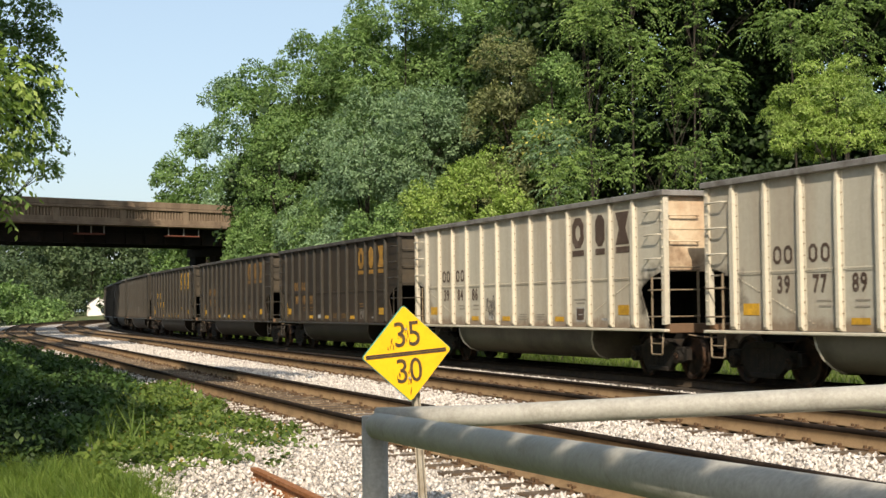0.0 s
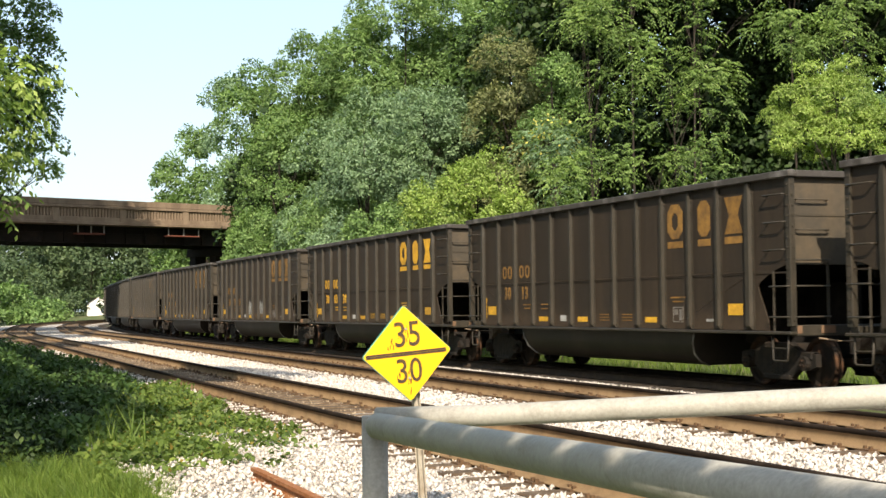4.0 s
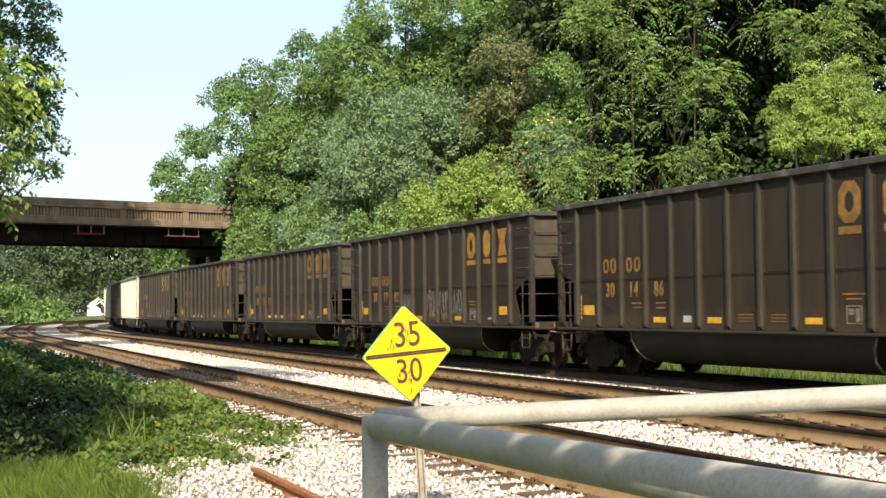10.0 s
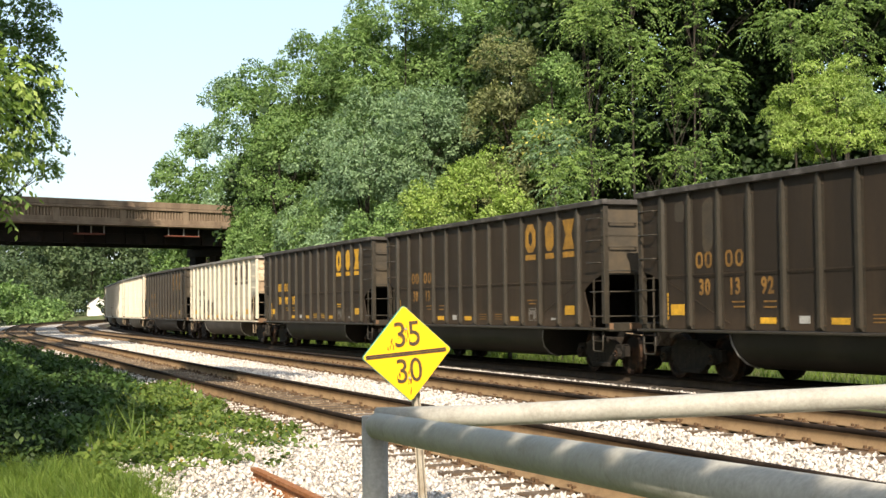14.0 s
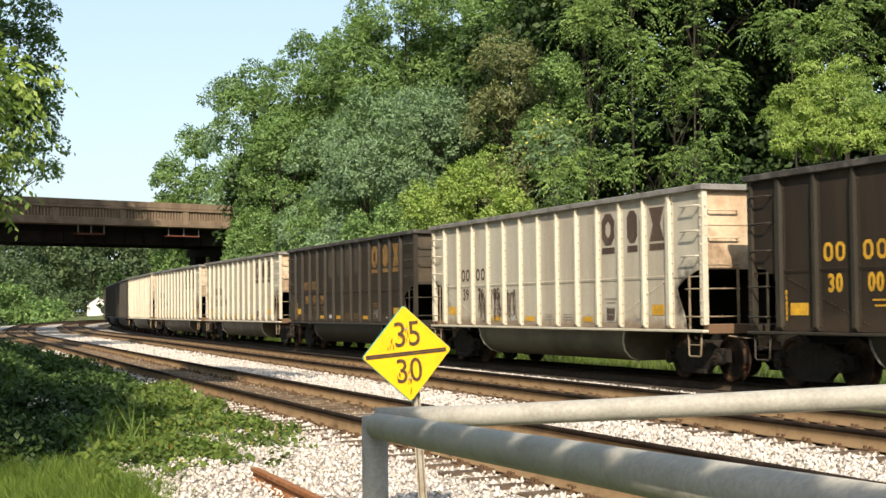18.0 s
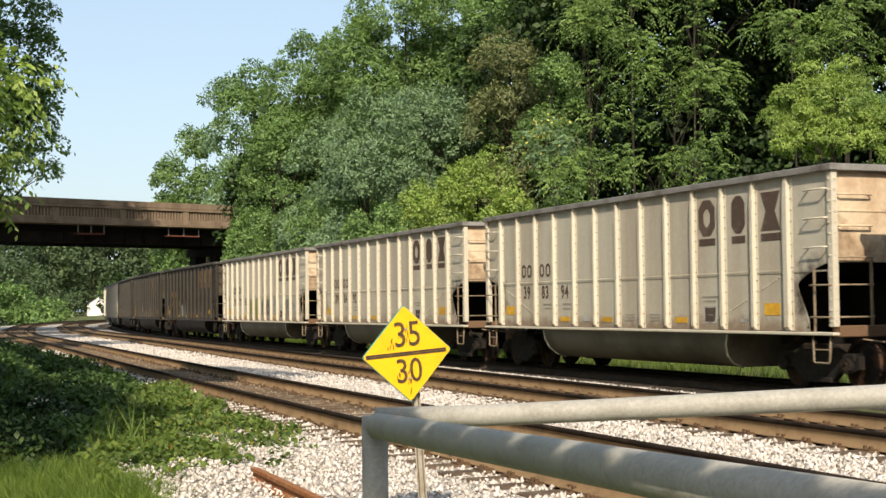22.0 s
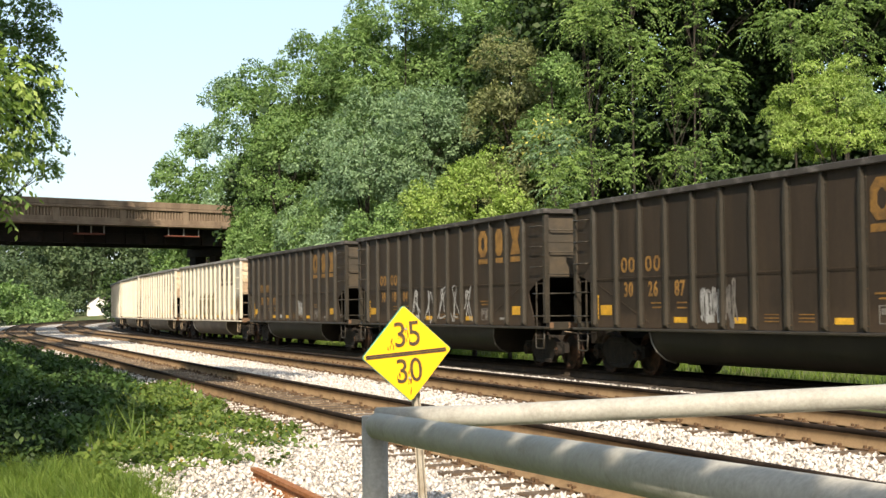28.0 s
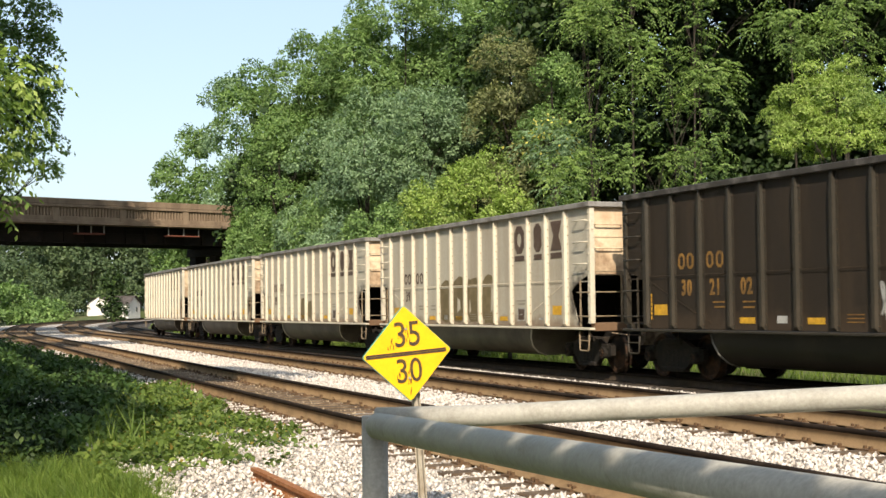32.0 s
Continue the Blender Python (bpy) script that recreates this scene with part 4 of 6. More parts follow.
def car_pose(k, t):
    s = (k - 1) * PITCH - travelled(t) + HALF
    xa, ya, _ = on_curve(s - TRUCK_X)
    xb, yb, _ = on_curve(s + TRUCK_X)
    x, y = (xa + xb) / 2, (ya + yb) / 2
    return pose(float(x), float(y), RAIL_3, 0, 0, math.degrees(math.atan2(ya - yb, xa - xb)))


def motions():
    times = [-1.0] + [0.5 * k for k in range(65)] + [33.0]
    for k, car in enumerate(TRAIN):
        walk(car, [(t, car_pose(k, t)) for t in times])
        for w in car.children:
            if w.name.startswith("wheelset"):
                x = w.matrix_basis.translation.x
                rows = []
                for j in range(-2, 484):
                    t = j / 15.0
                    a = (travelled(t) - travelled(0.0)) / WHEEL_R
                    rows.append((t, Matrix.Translation((x, 0, WHEEL_R)) @ Matrix.Rotation(a, 4, 'Y')))
                walk(w, rows)


# ---- pipe gate ----
def pipe_gate():
    root = new("pipe_gate")
    root.location = (-0.243, 4.96, -0.36)
    tagged(root, "bent galvanised steel pipe gate on round posts beside the track", "gate")

    def to(p):
        return (p[0] + 0.243, p[1] - 4.96, p[2] + 0.36)
    bm = bmesh.new()
    tube(bm, to((-0.246, 4.985, -0.40)), to((-0.246, 4.985, 0.893)), 0.046, 24)
    for f in bm.faces:
        f.smooth = len(f.verts) == 4
    part("end_post", bm, M["galvanised"], root)
    a, b = Vector((-0.232, 4.925, 0.862)), Vector((0.80, 1.459, 0.986))
    d = (b - a).normalized()
    q = d.to_track_quat('Z', 'Y')
    bm = bmesh.new()
    rings = []
    for way, r in ((-0.040, 0.012), (-0.034, 0.030), (-0.020, 0.041), (0.0, 0.0455), (1.9, 0.0455), ((b - a).length, 0.0455)):
        rings.append([bm.verts.new(to(a + d * way + q @ Vector((r * math.cos(math.pi * k / 12), r * math.sin(math.pi * k / 12), 0)))) for k in range(24)])
    for ra, rb in zip(rings, rings[1:]):
        for k in range(24):
            bm.faces.new((ra[k], ra[(k + 1) % 24], rb[(k + 1) % 24], rb[k])).smooth = True
    bm.faces.new(rings[0][::-1])
    bm.faces.new(rings[-1])
    part("arm_pipe", bm, M["galvanised"], root)
    bm = bmesh.new()
    bent(bm, [to(p) for p in ((-0.238, 4.99, 0.885), (0.137, 4.864, 0.899), (1.367, 4.377, 0.982), (2.30, 4.008, 1.046))], 0.037, 24)
    part("brace_pipe", bm, M["galvanised"], root)
    bm = bmesh.new()
    tube(bm, to((0.80, 1.459, -0.40)), to((0.80, 1.459, 1.03)), 0.05, 20)
    part("post", bm, M["galvanised"], root)
    bm = bmesh.new()
    tube(bm, to((2.30, 4.008, -0.40)), to((2.30, 4.008, 1.10)), 0.05, 20)
    part("post", bm, M["galvanised"], root)


pipe_gate()


# ---- speed sign ----
def speed_sign():
    root = new("speed_sign")
    root.location = (-0.13, 9.533, -0.34)
    tagged(root, "yellow diamond speed sign reading 35 over 30, leaning steel post", "sign")
    c = Vector((-0.248 + 0.13, 0.0, 0.964 + 0.34))
    m = Matrix.Translation(c) @ pose(0, 0, 0, 0, 0, 24) @ pose(0, 0, 0, 90, 0, 0) @ pose(0, 0, 0, 0, 0, 4.5)
    bm = bmesh.new()
    h, rr = 0.326, 0.02
    out = []
    for k in range(4):
        a = math.pi / 2 * k
        for b in (-0.7, -0.35, 0, 0.35, 0.7):
            out.append(((h - rr * 1.41) * math.cos(a) + rr * math.cos(a + b), (h - rr * 1.41) * math.sin(a) + rr * math.sin(a + b)))
    lo = [bm.verts.new((x, y, -0.016)) for x, y in out]
    hi = [bm.verts.new((x, y, -0.001)) for x, y in out]
    bm.faces.new(lo)
    bm.faces.new(hi[::-1])
    for i in range(len(out)):
        bm.faces.new((lo[i], lo[(i + 1) % len(out)], hi[(i + 1) % len(out)], hi[i]))
    board = part("backing", bm, M["sign_edge"], root, "teal-edged plywood backing", m)
    bm = bmesh.new()
    bm.faces.new([bm.verts.new((x * 0.985, y * 0.985, 0.003)) for x, y in out])
    r = bmesh.ops.extrude_face_region(bm, geom=bm.faces[:])
    for v in [g for g in r["geom"] if isinstance(g, bmesh.types.BMVert)]:
        v.co.z = -0.001
    part("face", bm, M["sign_yellow"], root, "yellow reflective face, scratched and rust-flecked", m)
    for y in (0.0075, -0.0075):
        bm = bmesh.new()
        box(bm, -0.30, 0.285, y - 0.0065, y + 0.0065, 0.003, 0.006)
        part("divider", bm, M["sign_black"], root, "", m)
    for s, x, y, q in (("35", 0.008, 0.122, 1.02), ("30", 0.002, -0.122, 0.98)):
        for digit, dx in zip(s, (-0.051, 0.051)):
            child("numeral", text_data(digit, 0.170 * q, M["sign_black"], 0.86, 0.0005), root, m @ Matrix.Translation((x + dx * q, y, 0.005)))
    rng = random.Random(4)
    bm = bmesh.new()
    for x, y in ((0.0, 0.17), (0.005, 0.13), (-0.1, 0.055), (-0.115, 0.09), (0.0, -0.17), (0.005, -0.12), (0.0, -0.2), (0.003, -0.25), (-0.05, 0.12), (0.01, 0.09), (-0.13, 0.05), (-0.08, -0.14)):
        for j in range(3):
            w, l = rng.uniform(0.0025, 0.005), rng.uniform(0.005, 0.018)
            a, b = x + rng.uniform(-0.012, 0.012), y + rng.uniform(-0.015, 0.015)
            bm.faces.new([bm.verts.new(p) for p in ((a - w, b - l, 0.0085 + j * 0.0003), (a + w * 0.6, b - l * 0.8, 0.0085 + j * 0.0003), (a + w, b + l, 0.0085 + j * 0.0003), (a - w * 0.5, b + l * 0.7, 0.0085 + j * 0.0003))])
    part("rust_flecks", bm, M["sign_rust"], root, "", m)["kind"] = "stuff"
    for y in (0.165, -0.165):
        bm = bmesh.new()
        tube(bm, (0, y, 0.003), (0, y, 0.012), 0.009, 8)
        part("bolt", bm, M["galvanised"], root, "", m)
    # a channel post that leans
    bm = bmesh.new()
    sec = [(a * 0.72, b) for a, b in ((-0.042, 0.0), (-0.030, 0.0), (-0.018, -0.026), (0.018, -0.026), (0.030, 0.0), (0.042, 0.0), (0.042, 0.004), (0.028, 0.004), (0.016, -0.021), (-0.016, -0.021), (-0.028, 0.004), (-0.042, 0.004))]
    a, b = Vector((0.0, 0.10, -0.1)), Vector((-0.095, 0.10, 1.50))
    lo = [bm.verts.new(a + Vector((x, y, 0))) for x, y in sec]
    hi = [bm.verts.new(b + Vector((x, y, 0))) for x, y in sec]
    bm.faces.new(lo)
    bm.faces.new(hi[::-1])
    for i in range(len(sec)):
        bm.faces.new((lo[i], lo[(i + 1) % 12], hi[(i + 1) % 12], hi[i]))
    part("post", bm, M["sign_post"], root)


speed_sign()


# ---- scrap rail lying in the ballast ----
def scrap_rail():
    root = new("scrap_rail")
    a, b = Vector((-1.70, 12.65, -0.245)), Vector((-0.14, 8.4, -0.24))
    tagged(root, "short length of orange-rusted scrap rail lying in the stones", "scrap rail")
    d = (b - a)
    root.matrix_basis = Matrix.Translation(a) @ pose(0, 0, 0, 0, 0, math.degrees(math.atan2(d.y, d.x)))
    L = d.length
    bm = bmesh.new()
    sec = [(-0.07, 0.0), (0.07, 0.0), (0.07, 0.012), (0.012, 0.03), (0.010, 0.075), (0.034, 0.085), (0.034, 0.115), (-0.034, 0.115), (-0.034, 0.085), (-0.010, 0.075), (-0.012, 0.03), (-0.07, 0.012)]
    lo = [bm.verts.new((0.0, y, z)) for y, z in sec]
    hi = [bm.verts.new((L, y, z)) for y, z in sec]
    bm.faces.new(lo)
    bm.faces.new(hi[::-1])
    for i in range(12):
        bm.faces.new((lo[i], lo[(i + 1) % 12], hi[(i + 1) % 12], hi[i]))
    part("rail", bm, M["rust"], root, "", pose(0, 0, 0.0, 0, 0, 0))


scrap_rail()


# ---- road bridge over the tracks ----
def bridge():
    root = new("road_bridge")
    root.matrix_basis = pose(-34.90, 111.4, 0.377, 0, 0, math.degrees(math.atan2(0.661, 0.751))) @ Matrix.Scale(0.94, 4)
    tagged(root, "old concrete road bridge with a slotted parapet on dark steel girders", "bridge")
    x0, x1 = -34.0, 46.0
    bm = bmesh.new()
    box(bm, x0, x1, -0.10, 0.30, 10.26, 10.78, 0.03)
    box(bm, x0, x1, -0.24, 0.36, 10.00, 10.24, 0.03)
    part("parapet_cap", bm, M["concrete"], root)
    bm = bmesh.new()
    box(bm, x0, x1, -0.30, 9.2, 8.55, 8.84, 0.03)
    part("deck", bm, M["concrete"], root)
    bm = bmesh.new()
    box(bm, x0, x1, -0.14, 0.24, 8.84, 9.22, 0.02)
    part("parapet_base", bm, M["concrete"], root)
    bm = bmesh.new()
    box(bm, x0, x1, 9.0, 9.3, 8.84, 10.6, 0.03)
    part("far_parapet", bm, M["concrete"], root)
    bm = bmesh.new()
    box(bm, -0.075, 0.075, -0.08, 0.10, 9.20, 10.02)
    bal = bm_data("baluster", bm, M["concrete"])
    bm = bmesh.new()
    box(bm, -0.32, 0.32, -0.17, 0.26, 8.84, 10.02, 0.02)
    pil = bm_data("pilaster", bm, M["concrete"])
    n = 0
    x = x0 + 0.3
    while x < x1:
        if n % 20 == 0:
            child("pilaster", pil, root, Matrix.Translation((x + 0.15, 0, 0)))
            x += 0.72
        else:
            child("baluster", bal, root, Matrix.Translation((x, 0, 0)))
            x += 0.30
        n += 1
    bm = bmesh.new()
    box(bm, x0, x1, 0.06, 0.12, 9.20, 10.02)
    part("parapet_web", bm, M["concrete"], root)
    for y in (1.6, 3.8, 6.0, 8.2):
        bm = bmesh.new()
        box(bm, x0, x1, y - 0.02, y + 0.02, 7.02, 8.55)
        box(bm, x0, x1, y - 0.22, y + 0.22, 7.0, 7.05)
        box(bm, x0, x1, y - 0.22, y + 0.22, 8.50, 8.55)
        for k in range(40):
            box(bm, x0 + 2 * k + 0.5, x0 + 2 * k + 0.54, y - 0.2, y + 0.2, 7.05, 8.5)
        part("girder", bm, M["girder"], root)
    bm = bmesh.new()
    box(bm, x0, x1, 1.4, 8.6, 7.9, 8.0)
    part("soffit", bm, M["girder"], root)
    for xa, xb in ((7.2, 9.9), (16.2, 19.6)):
        tray = bmesh.new()
        box(tray, xa, xb, 0.35, 1.1, 7.72, 7.84, 0.02)
        t = part("inspection_tray", tray, M["girder_red"], root, "rust-red hanging steel tray")
        for xx in (xa + 0.1, (xa + xb) / 2, xb - 0.1):
            bm = bmesh.new()
            box(bm, xx - 0.05, xx + 0.05, 0.35, 0.43, 7.84, 8.56)
            part("hanger", bm, M["rim_steel"], t)
    bm = bmesh.new()
    for y in (0.8, 4.5, 8.2):
        box(bm, 23.6, 24.8, y - 0.6, y + 0.6, -0.6, 6.3, 0.05)
    box(bm, 23.4, 25.0, 0.0, 9.0, 6.2, 7.0, 0.05)
    part("pier", bm, M["girder"], root)
    bm = bmesh.new()
    box(bm, -30.0, -12.0, 0.2, 9.0, -1.0, 7.0, 0.05)
    part("abutment", bm, M["concrete"], root)
    bm = bmesh.new()
    box(bm, 34.0, 46.0, 0.2, 9.0, -1.0, 7.0, 0.05)
    part("abutment", bm, M["concrete"], root)


bridge()


# ---- house beyond the curve ----
def house(x, y, z, w, h, deep, turn, label):
    root = new("house")
    root.matrix_basis = pose(x, y, z, 0, 0, turn)
    tagged(root, label, "house")
    bm = bmesh.new()
    slab(bm, [(-w / 2, -1.0), (w / 2, -1.0), (w / 2, h * 0.62), (0, h), (-w / 2, h * 0.62)], 0.0, deep)
    part("wall", bm, M["house_wall"], root)
    bm = bmesh.new()
    for sx in (-1, 1):
        vs = [bm.verts.new(p) for p in ((0, -0.4, h + 0.12), (0, deep + 0.4, h + 0.12), (sx * (w / 2 + 0.4), deep + 0.4, h * 0.62 - 0.18), (sx * (w / 2 + 0.4), -0.4, h * 0.62 - 0.18))]
        bm.faces.new(vs)
    bmesh.ops.solidify(bm, geom=bm.faces[:], thickness=0.15)
    part("roof", bm, M["roof"], root)
    for xx in (w * 0.2,):
        bm = bmesh.new()
        box(bm, xx - 0.45, xx + 0.45, -0.06, 0.02, h * 0.18, h * 0.45, 0.01)
        win = part("window", bm, M["house_wall"], root)
        bm = bmesh.new()
        box(bm, xx - 0.37, xx + 0.37, -0.085, -0.065, h * 0.20, h * 0.43)
        part("pane", bm, M["pane"], win)


house(-60.9, 250.0, 0.25, 3.9, 3.7, 6.0, 12, "small white gabled house among trees beyond the curve")
house(-57.5, 263.0, 0.4, 6.0, 3.6, 7.0, 80, "grey-roofed low house among trees beyond the curve")


# ---- trees ----
def unit(v):
    return v / np.maximum(np.linalg.norm(v, axis=-1, keepdims=True), 1e-9)


def leaves(P, D, N, length, width):
    """Leaf blades: base points, ways, normals; each a folded four-cornered blade."""
    D = unit(D)
    side = unit(np.cross(N, D))
    nrm = np.cross(D, side)
    l, w = length[:, None], width[:, None]
    mid = P + D * l * 0.45
    V = np.stack([P, mid + side * w * 0.5 + nrm * w * 0.12, P + D * l - nrm * l * 0.06, mid - side * w * 0.5 + nrm * w * 0.12], 1).reshape(-1, 3)
    return V, np.arange(len(V)).reshape(-1, 4)


def sphere_points(rng, n):
    i = np.arange(n) + 0.5
    ph, th = np.arccos(1 - 2 * i / n), math.pi * (1 + 5 ** 0.5) * i + rng.uniform(0, 6.28)
    p = np.stack([np.cos(th) * np.sin(ph), np.sin(th) * np.sin(ph), np.cos(ph)], -1)
    return unit(p + rng.normal(0, 0.18, p.shape))


def crown_points(rng, r, rz, lobes, pad, gap, boughs=None, low=-0.6):
    """Clump centres and outward ways: lobes carry pads of foliage, open below, with gaps between."""
    if boughs is None:
        cs = []
        sq = min(1.6, 0.5 * (1 + rz / r)) if rz > r else rz / r
        for k in range(lobes):
            a, u = k * 2.4 + rng.uniform(-0.4, 0.4), rng.uniform(-0.85, 0.75)
            q, rad = rng.uniform(0.50, 0.72) * math.sqrt(1 - u * u * 0.8), r * rng.uniform(0.30, 0.46)
            cs.append((math.cos(a) * r * q, math.sin(a) * r * q, u * (rz - rad * sq * 0.6), rad, rad * sq * 0.72))
        for k in range(4):
            a, rad = k * 1.57 + rng.uniform(-0.5, 0.5), r * rng.uniform(0.3, 0.4)
            cs.append((math.cos(a) * r * 0.3, math.sin(a) * r * 0.3, (rz - rad * sq) * rng.uniform(0.8, 1.0), rad, rad * sq * 0.9))
        C = np.array(cs)
    else:
        C = np.array(boughs)
    pc, pd = [], []
    for c in C:
        s = np.array((c[3], c[3], c[4]))
        n = max(5, int(11.0 * c[3] * (c[3] + c[4]) / 2 / (1.5 * pad) ** 2))
        d = sphere_points(rng, n)
        pc.append(c[:3] + d * s * rng.uniform(0.66, 1.22, (n, 1)) * 0.88)
        pd.append(d)
    pc, pd = np.concatenate(pc), np.concatenate(pd)
    keep = (pd[:, 2] > low) & (rng.random(len(pc)) > (0.62 if low > -0.5 else 0.12))
    for c in C:
        keep &= (((pc - c[:3]) / np.array((c[3], c[3], c[4]))) ** 2).sum(1) > 0.5
    pc, pd = pc[keep], pd[keep]
    P, N = [], []
    for c, d in zip(pc, pd):
        q = pad * rng.uniform(0.5, 1.45)
        e = sphere_points(rng, max(8, int(11.0 * q * q / gap ** 2)))
        e = e[(e * unit(d * 0.9 + np.array((0, 0, 0.7)))).sum(1) > -0.08]
        p = e * np.array((q, q, q * rng.uniform(0.5, 0.85))) * rng.uniform(0.78, 1.15, (len(e), 1))
        p[:, 2] -= 0.45 * (p[:, 0] ** 2 + p[:, 1] ** 2) / q
        P.append(c + p)
        N.append(unit(e * np.array((1, 1, 1.15)) + d * 0.3))
    return np.concatenate(P), np.concatenate(N), C


def leaf_arrays(rng, P, N, per, spread, size, style):
    """Leaves of all clumps: plain sprays or long feathered fronds."""
    n = len(P)
    if style == "frond":
        fr, lf = max(1, per // 11), 11
        base = np.repeat(P, fr, 0) + rng.normal(0, spread, (n * fr, 3)) * np.array((1, 1, 0.7))
        out = unit(np.repeat(N, fr, 0) * 0.8 + rng.normal(0, 0.4, (n * fr, 3)) * np.array((1, 1, 0.6)))
        flen = rng.uniform(0.5, 1.0, n * fr) * size * 7.5
        t = np.tile(np.linspace(0.1, 1.0, lf), n * fr)
        b, o, L = np.repeat(base, lf, 0), np.repeat(out, lf, 0), np.repeat(flen, lf)
        pos = b + o * (L * t)[:, None]
        pos[:, 2] -= (L * t ** 2 * 0.55)
        way = o.copy()
        way[:, 2] -= 1.1 * t
        way = unit(way)
        sd = unit(np.cross(way, np.array((0, 0, 1.0))))
        sgn = np.where(np.arange(len(pos)) % 2 == 0, 1.0, -1.0)[:, None]
        D = unit(way * 0.55 + sd * sgn * 0.8 + np.array((0, 0, -0.45)) + rng.normal(0, 0.12, pos.shape))
        Nn = unit(np.cross(sd, way) * -1.0 + rng.normal(0, 0.18, pos.shape) + np.array((0, 0, 0.6)) + np.repeat(np.repeat(N, fr, 0), lf, 0) * 0.8)
        ln = rng.uniform(0.75, 1.2, len(pos)) * size
        return leaves(pos, D, Nn, ln * 1.25, ln * 0.5)
    m = n * per
    nn = np.repeat(N, per, 0)
    off = rng.normal(0, 1, (m, 3))
    off -= nn * (off * nn).sum(1, keepdims=True) * 0.45
    pos = np.repeat(P, per, 0) + off * spread * np.array((1, 1, 0.75))
    pos[:, 2] -= 0.25 * (off ** 2).sum(1) * spread * 0.4
    D = unit(nn * 0.4 + rng.normal(0, 0.8, (m, 3)) + np.array((0, 0, -0.4)))
    Nn = unit(nn * 0.9 + np.array((0, 0, 0.35)) + rng.normal(0, 0.24, (m, 3)))
    ln = rng.uniform(0.65, 1.25, m) * size
    return leaves(pos, D, Nn, ln, ln * rng.uniform(0.5, 0.75, m))


def tubes(paths):
    """Tapered limbs; each path is a list of (point, radius)."""
    V, F, n = [], [], 7
    for path in paths:
        base = len(V) * 1
        pts = [np.array(p, float) for p, _ in path]
        for i, (p, r) in enumerate(path):
            d = unit(pts[min(i + 1, len(pts) - 1)] - pts[max(i - 1, 0)])
            a = unit(np.cross(d, (0.3, 0.9, 0.2)))
            b = np.cross(d, a)
            for k in range(n):
                an = 2 * math.pi * k / n
                V.append(np.array(p) + r * (math.cos(an) * a + math.sin(an) * b))
        for i in range(len(path) - 1):
            for k in range(n):
                q = base + i * n
                F.append((q + k, q + (k + 1) % n, q + n + (k + 1) % n, q + n + k))
    return np.array(V), np.array(F)


def tree(x, y, top, r, mat, size, pad, style="spray", lobes=11, bare=0.3, label="", seed=0, name="tree", extra=None, base=None, boughs=None, cover=1.0):
    rng = np.random.default_rng(seed + 1000)
    z0 = float(ground_z(np.array([x]), np.array([y]))[0]) - 0.1 if base is None else base
    h = top - z0
    rz = h * (1 - bare) / 2
    cz = h - rz
    root = new(name)
    root.location = (x, y, z0)
    tagged(root, label, "tree" if name == "tree" else "shrub", "trees of the wooded bank" if name == "tree" else "shrubs of the verge")
    if boughs is not None:
        boughs = [(b[0] - x, b[1] - y, b[2] - z0 - cz, b[3], b[4]) for b in boughs]
    gap = size * (2.7 if style == "frond" else 2.0)
    P, N, C = crown_points(rng, r, rz, lobes, pad, gap, boughs, -0.3 if style == "frond" else -0.6)
    per = 22 if style == "frond" else max(5, int(cover * 0.8 * gap * gap / (0.3 * size * size)))
    V, F = leaf_arrays(rng, P, N, per, gap * (0.3 if style == "frond" else 0.35), size, style)
    V = V + np.array((0, 0, cz))
    child("crown", data_from("crown", V, F, mat), root, None, "leafy crown")
    tr = max(0.03, h * (0.009 if top < 16 else 0.0045))
    tr *= 0.35 if style == "frond" else 0.45 if bare >= 0.6 else 1.0
    lean = rng.normal(0, 0.25, 2)
    trunk = [((0, 0, 0), tr * 1.5), ((lean[0] * 0.2, lean[1] * 0.2, h * 0.12), tr * 1.1), ((lean[0] * 0.6, lean[1] * 0.6, h * 0.4), tr * 0.85), ((lean[0], lean[1], h * 0.85), tr * 0.25)]
    tv, tf = tubes([trunk])
    child("trunk", data_from("trunk", tv, tf, M["bark"], True), root)
    for c in C[:min(lobes, 12 if name == "tree" else 4)]:
        s = min(0.75, max(0.22, (cz + c[2]) / h - 0.22))
        b0 = np.array((lean[0] * s, lean[1] * s, h * s))
        e = np.array((c[0], c[1], cz + c[2]))
        mid = (b0 + e) / 2 + np.array((0, 0, 0.12 * np.linalg.norm(e - b0))) + rng.normal(0, 0.1, 3) * r * 0.3
        bits = [[(b0, tr * 0.42), (mid, tr * 0.22), (e, tr * 0.08)]]
        for j in range(1 if style == "frond" else 3):
            e2 = e + unit(rng.normal(0, 1, 3)) * c[3] * 0.8
            bits.append([(mid * 0.4 + e * 0.6, tr * 0.16), ((mid + e2) / 2 + rng.normal(0, 0.08, 3) * r * 0.2, tr * 0.11), (e2, tr * 0.05)])
        lv, lf = tubes(bits)
        child("limb", data_from("limb", lv, lf, M["bark"], True), root)
    if extra:
        emat, count, esize = extra
        pick = rng.choice(len(P), count)
        V3, F3 = leaf_arrays(rng, P[pick] * 1.04, N[pick], 26, esize * 1.2, esize * 0.5, "spray")
        child("blossom", data_from("blossom", V3 + np.array((0, 0, cz)), F3, emat), root, None, "pale yellow flower sprays")
    return root


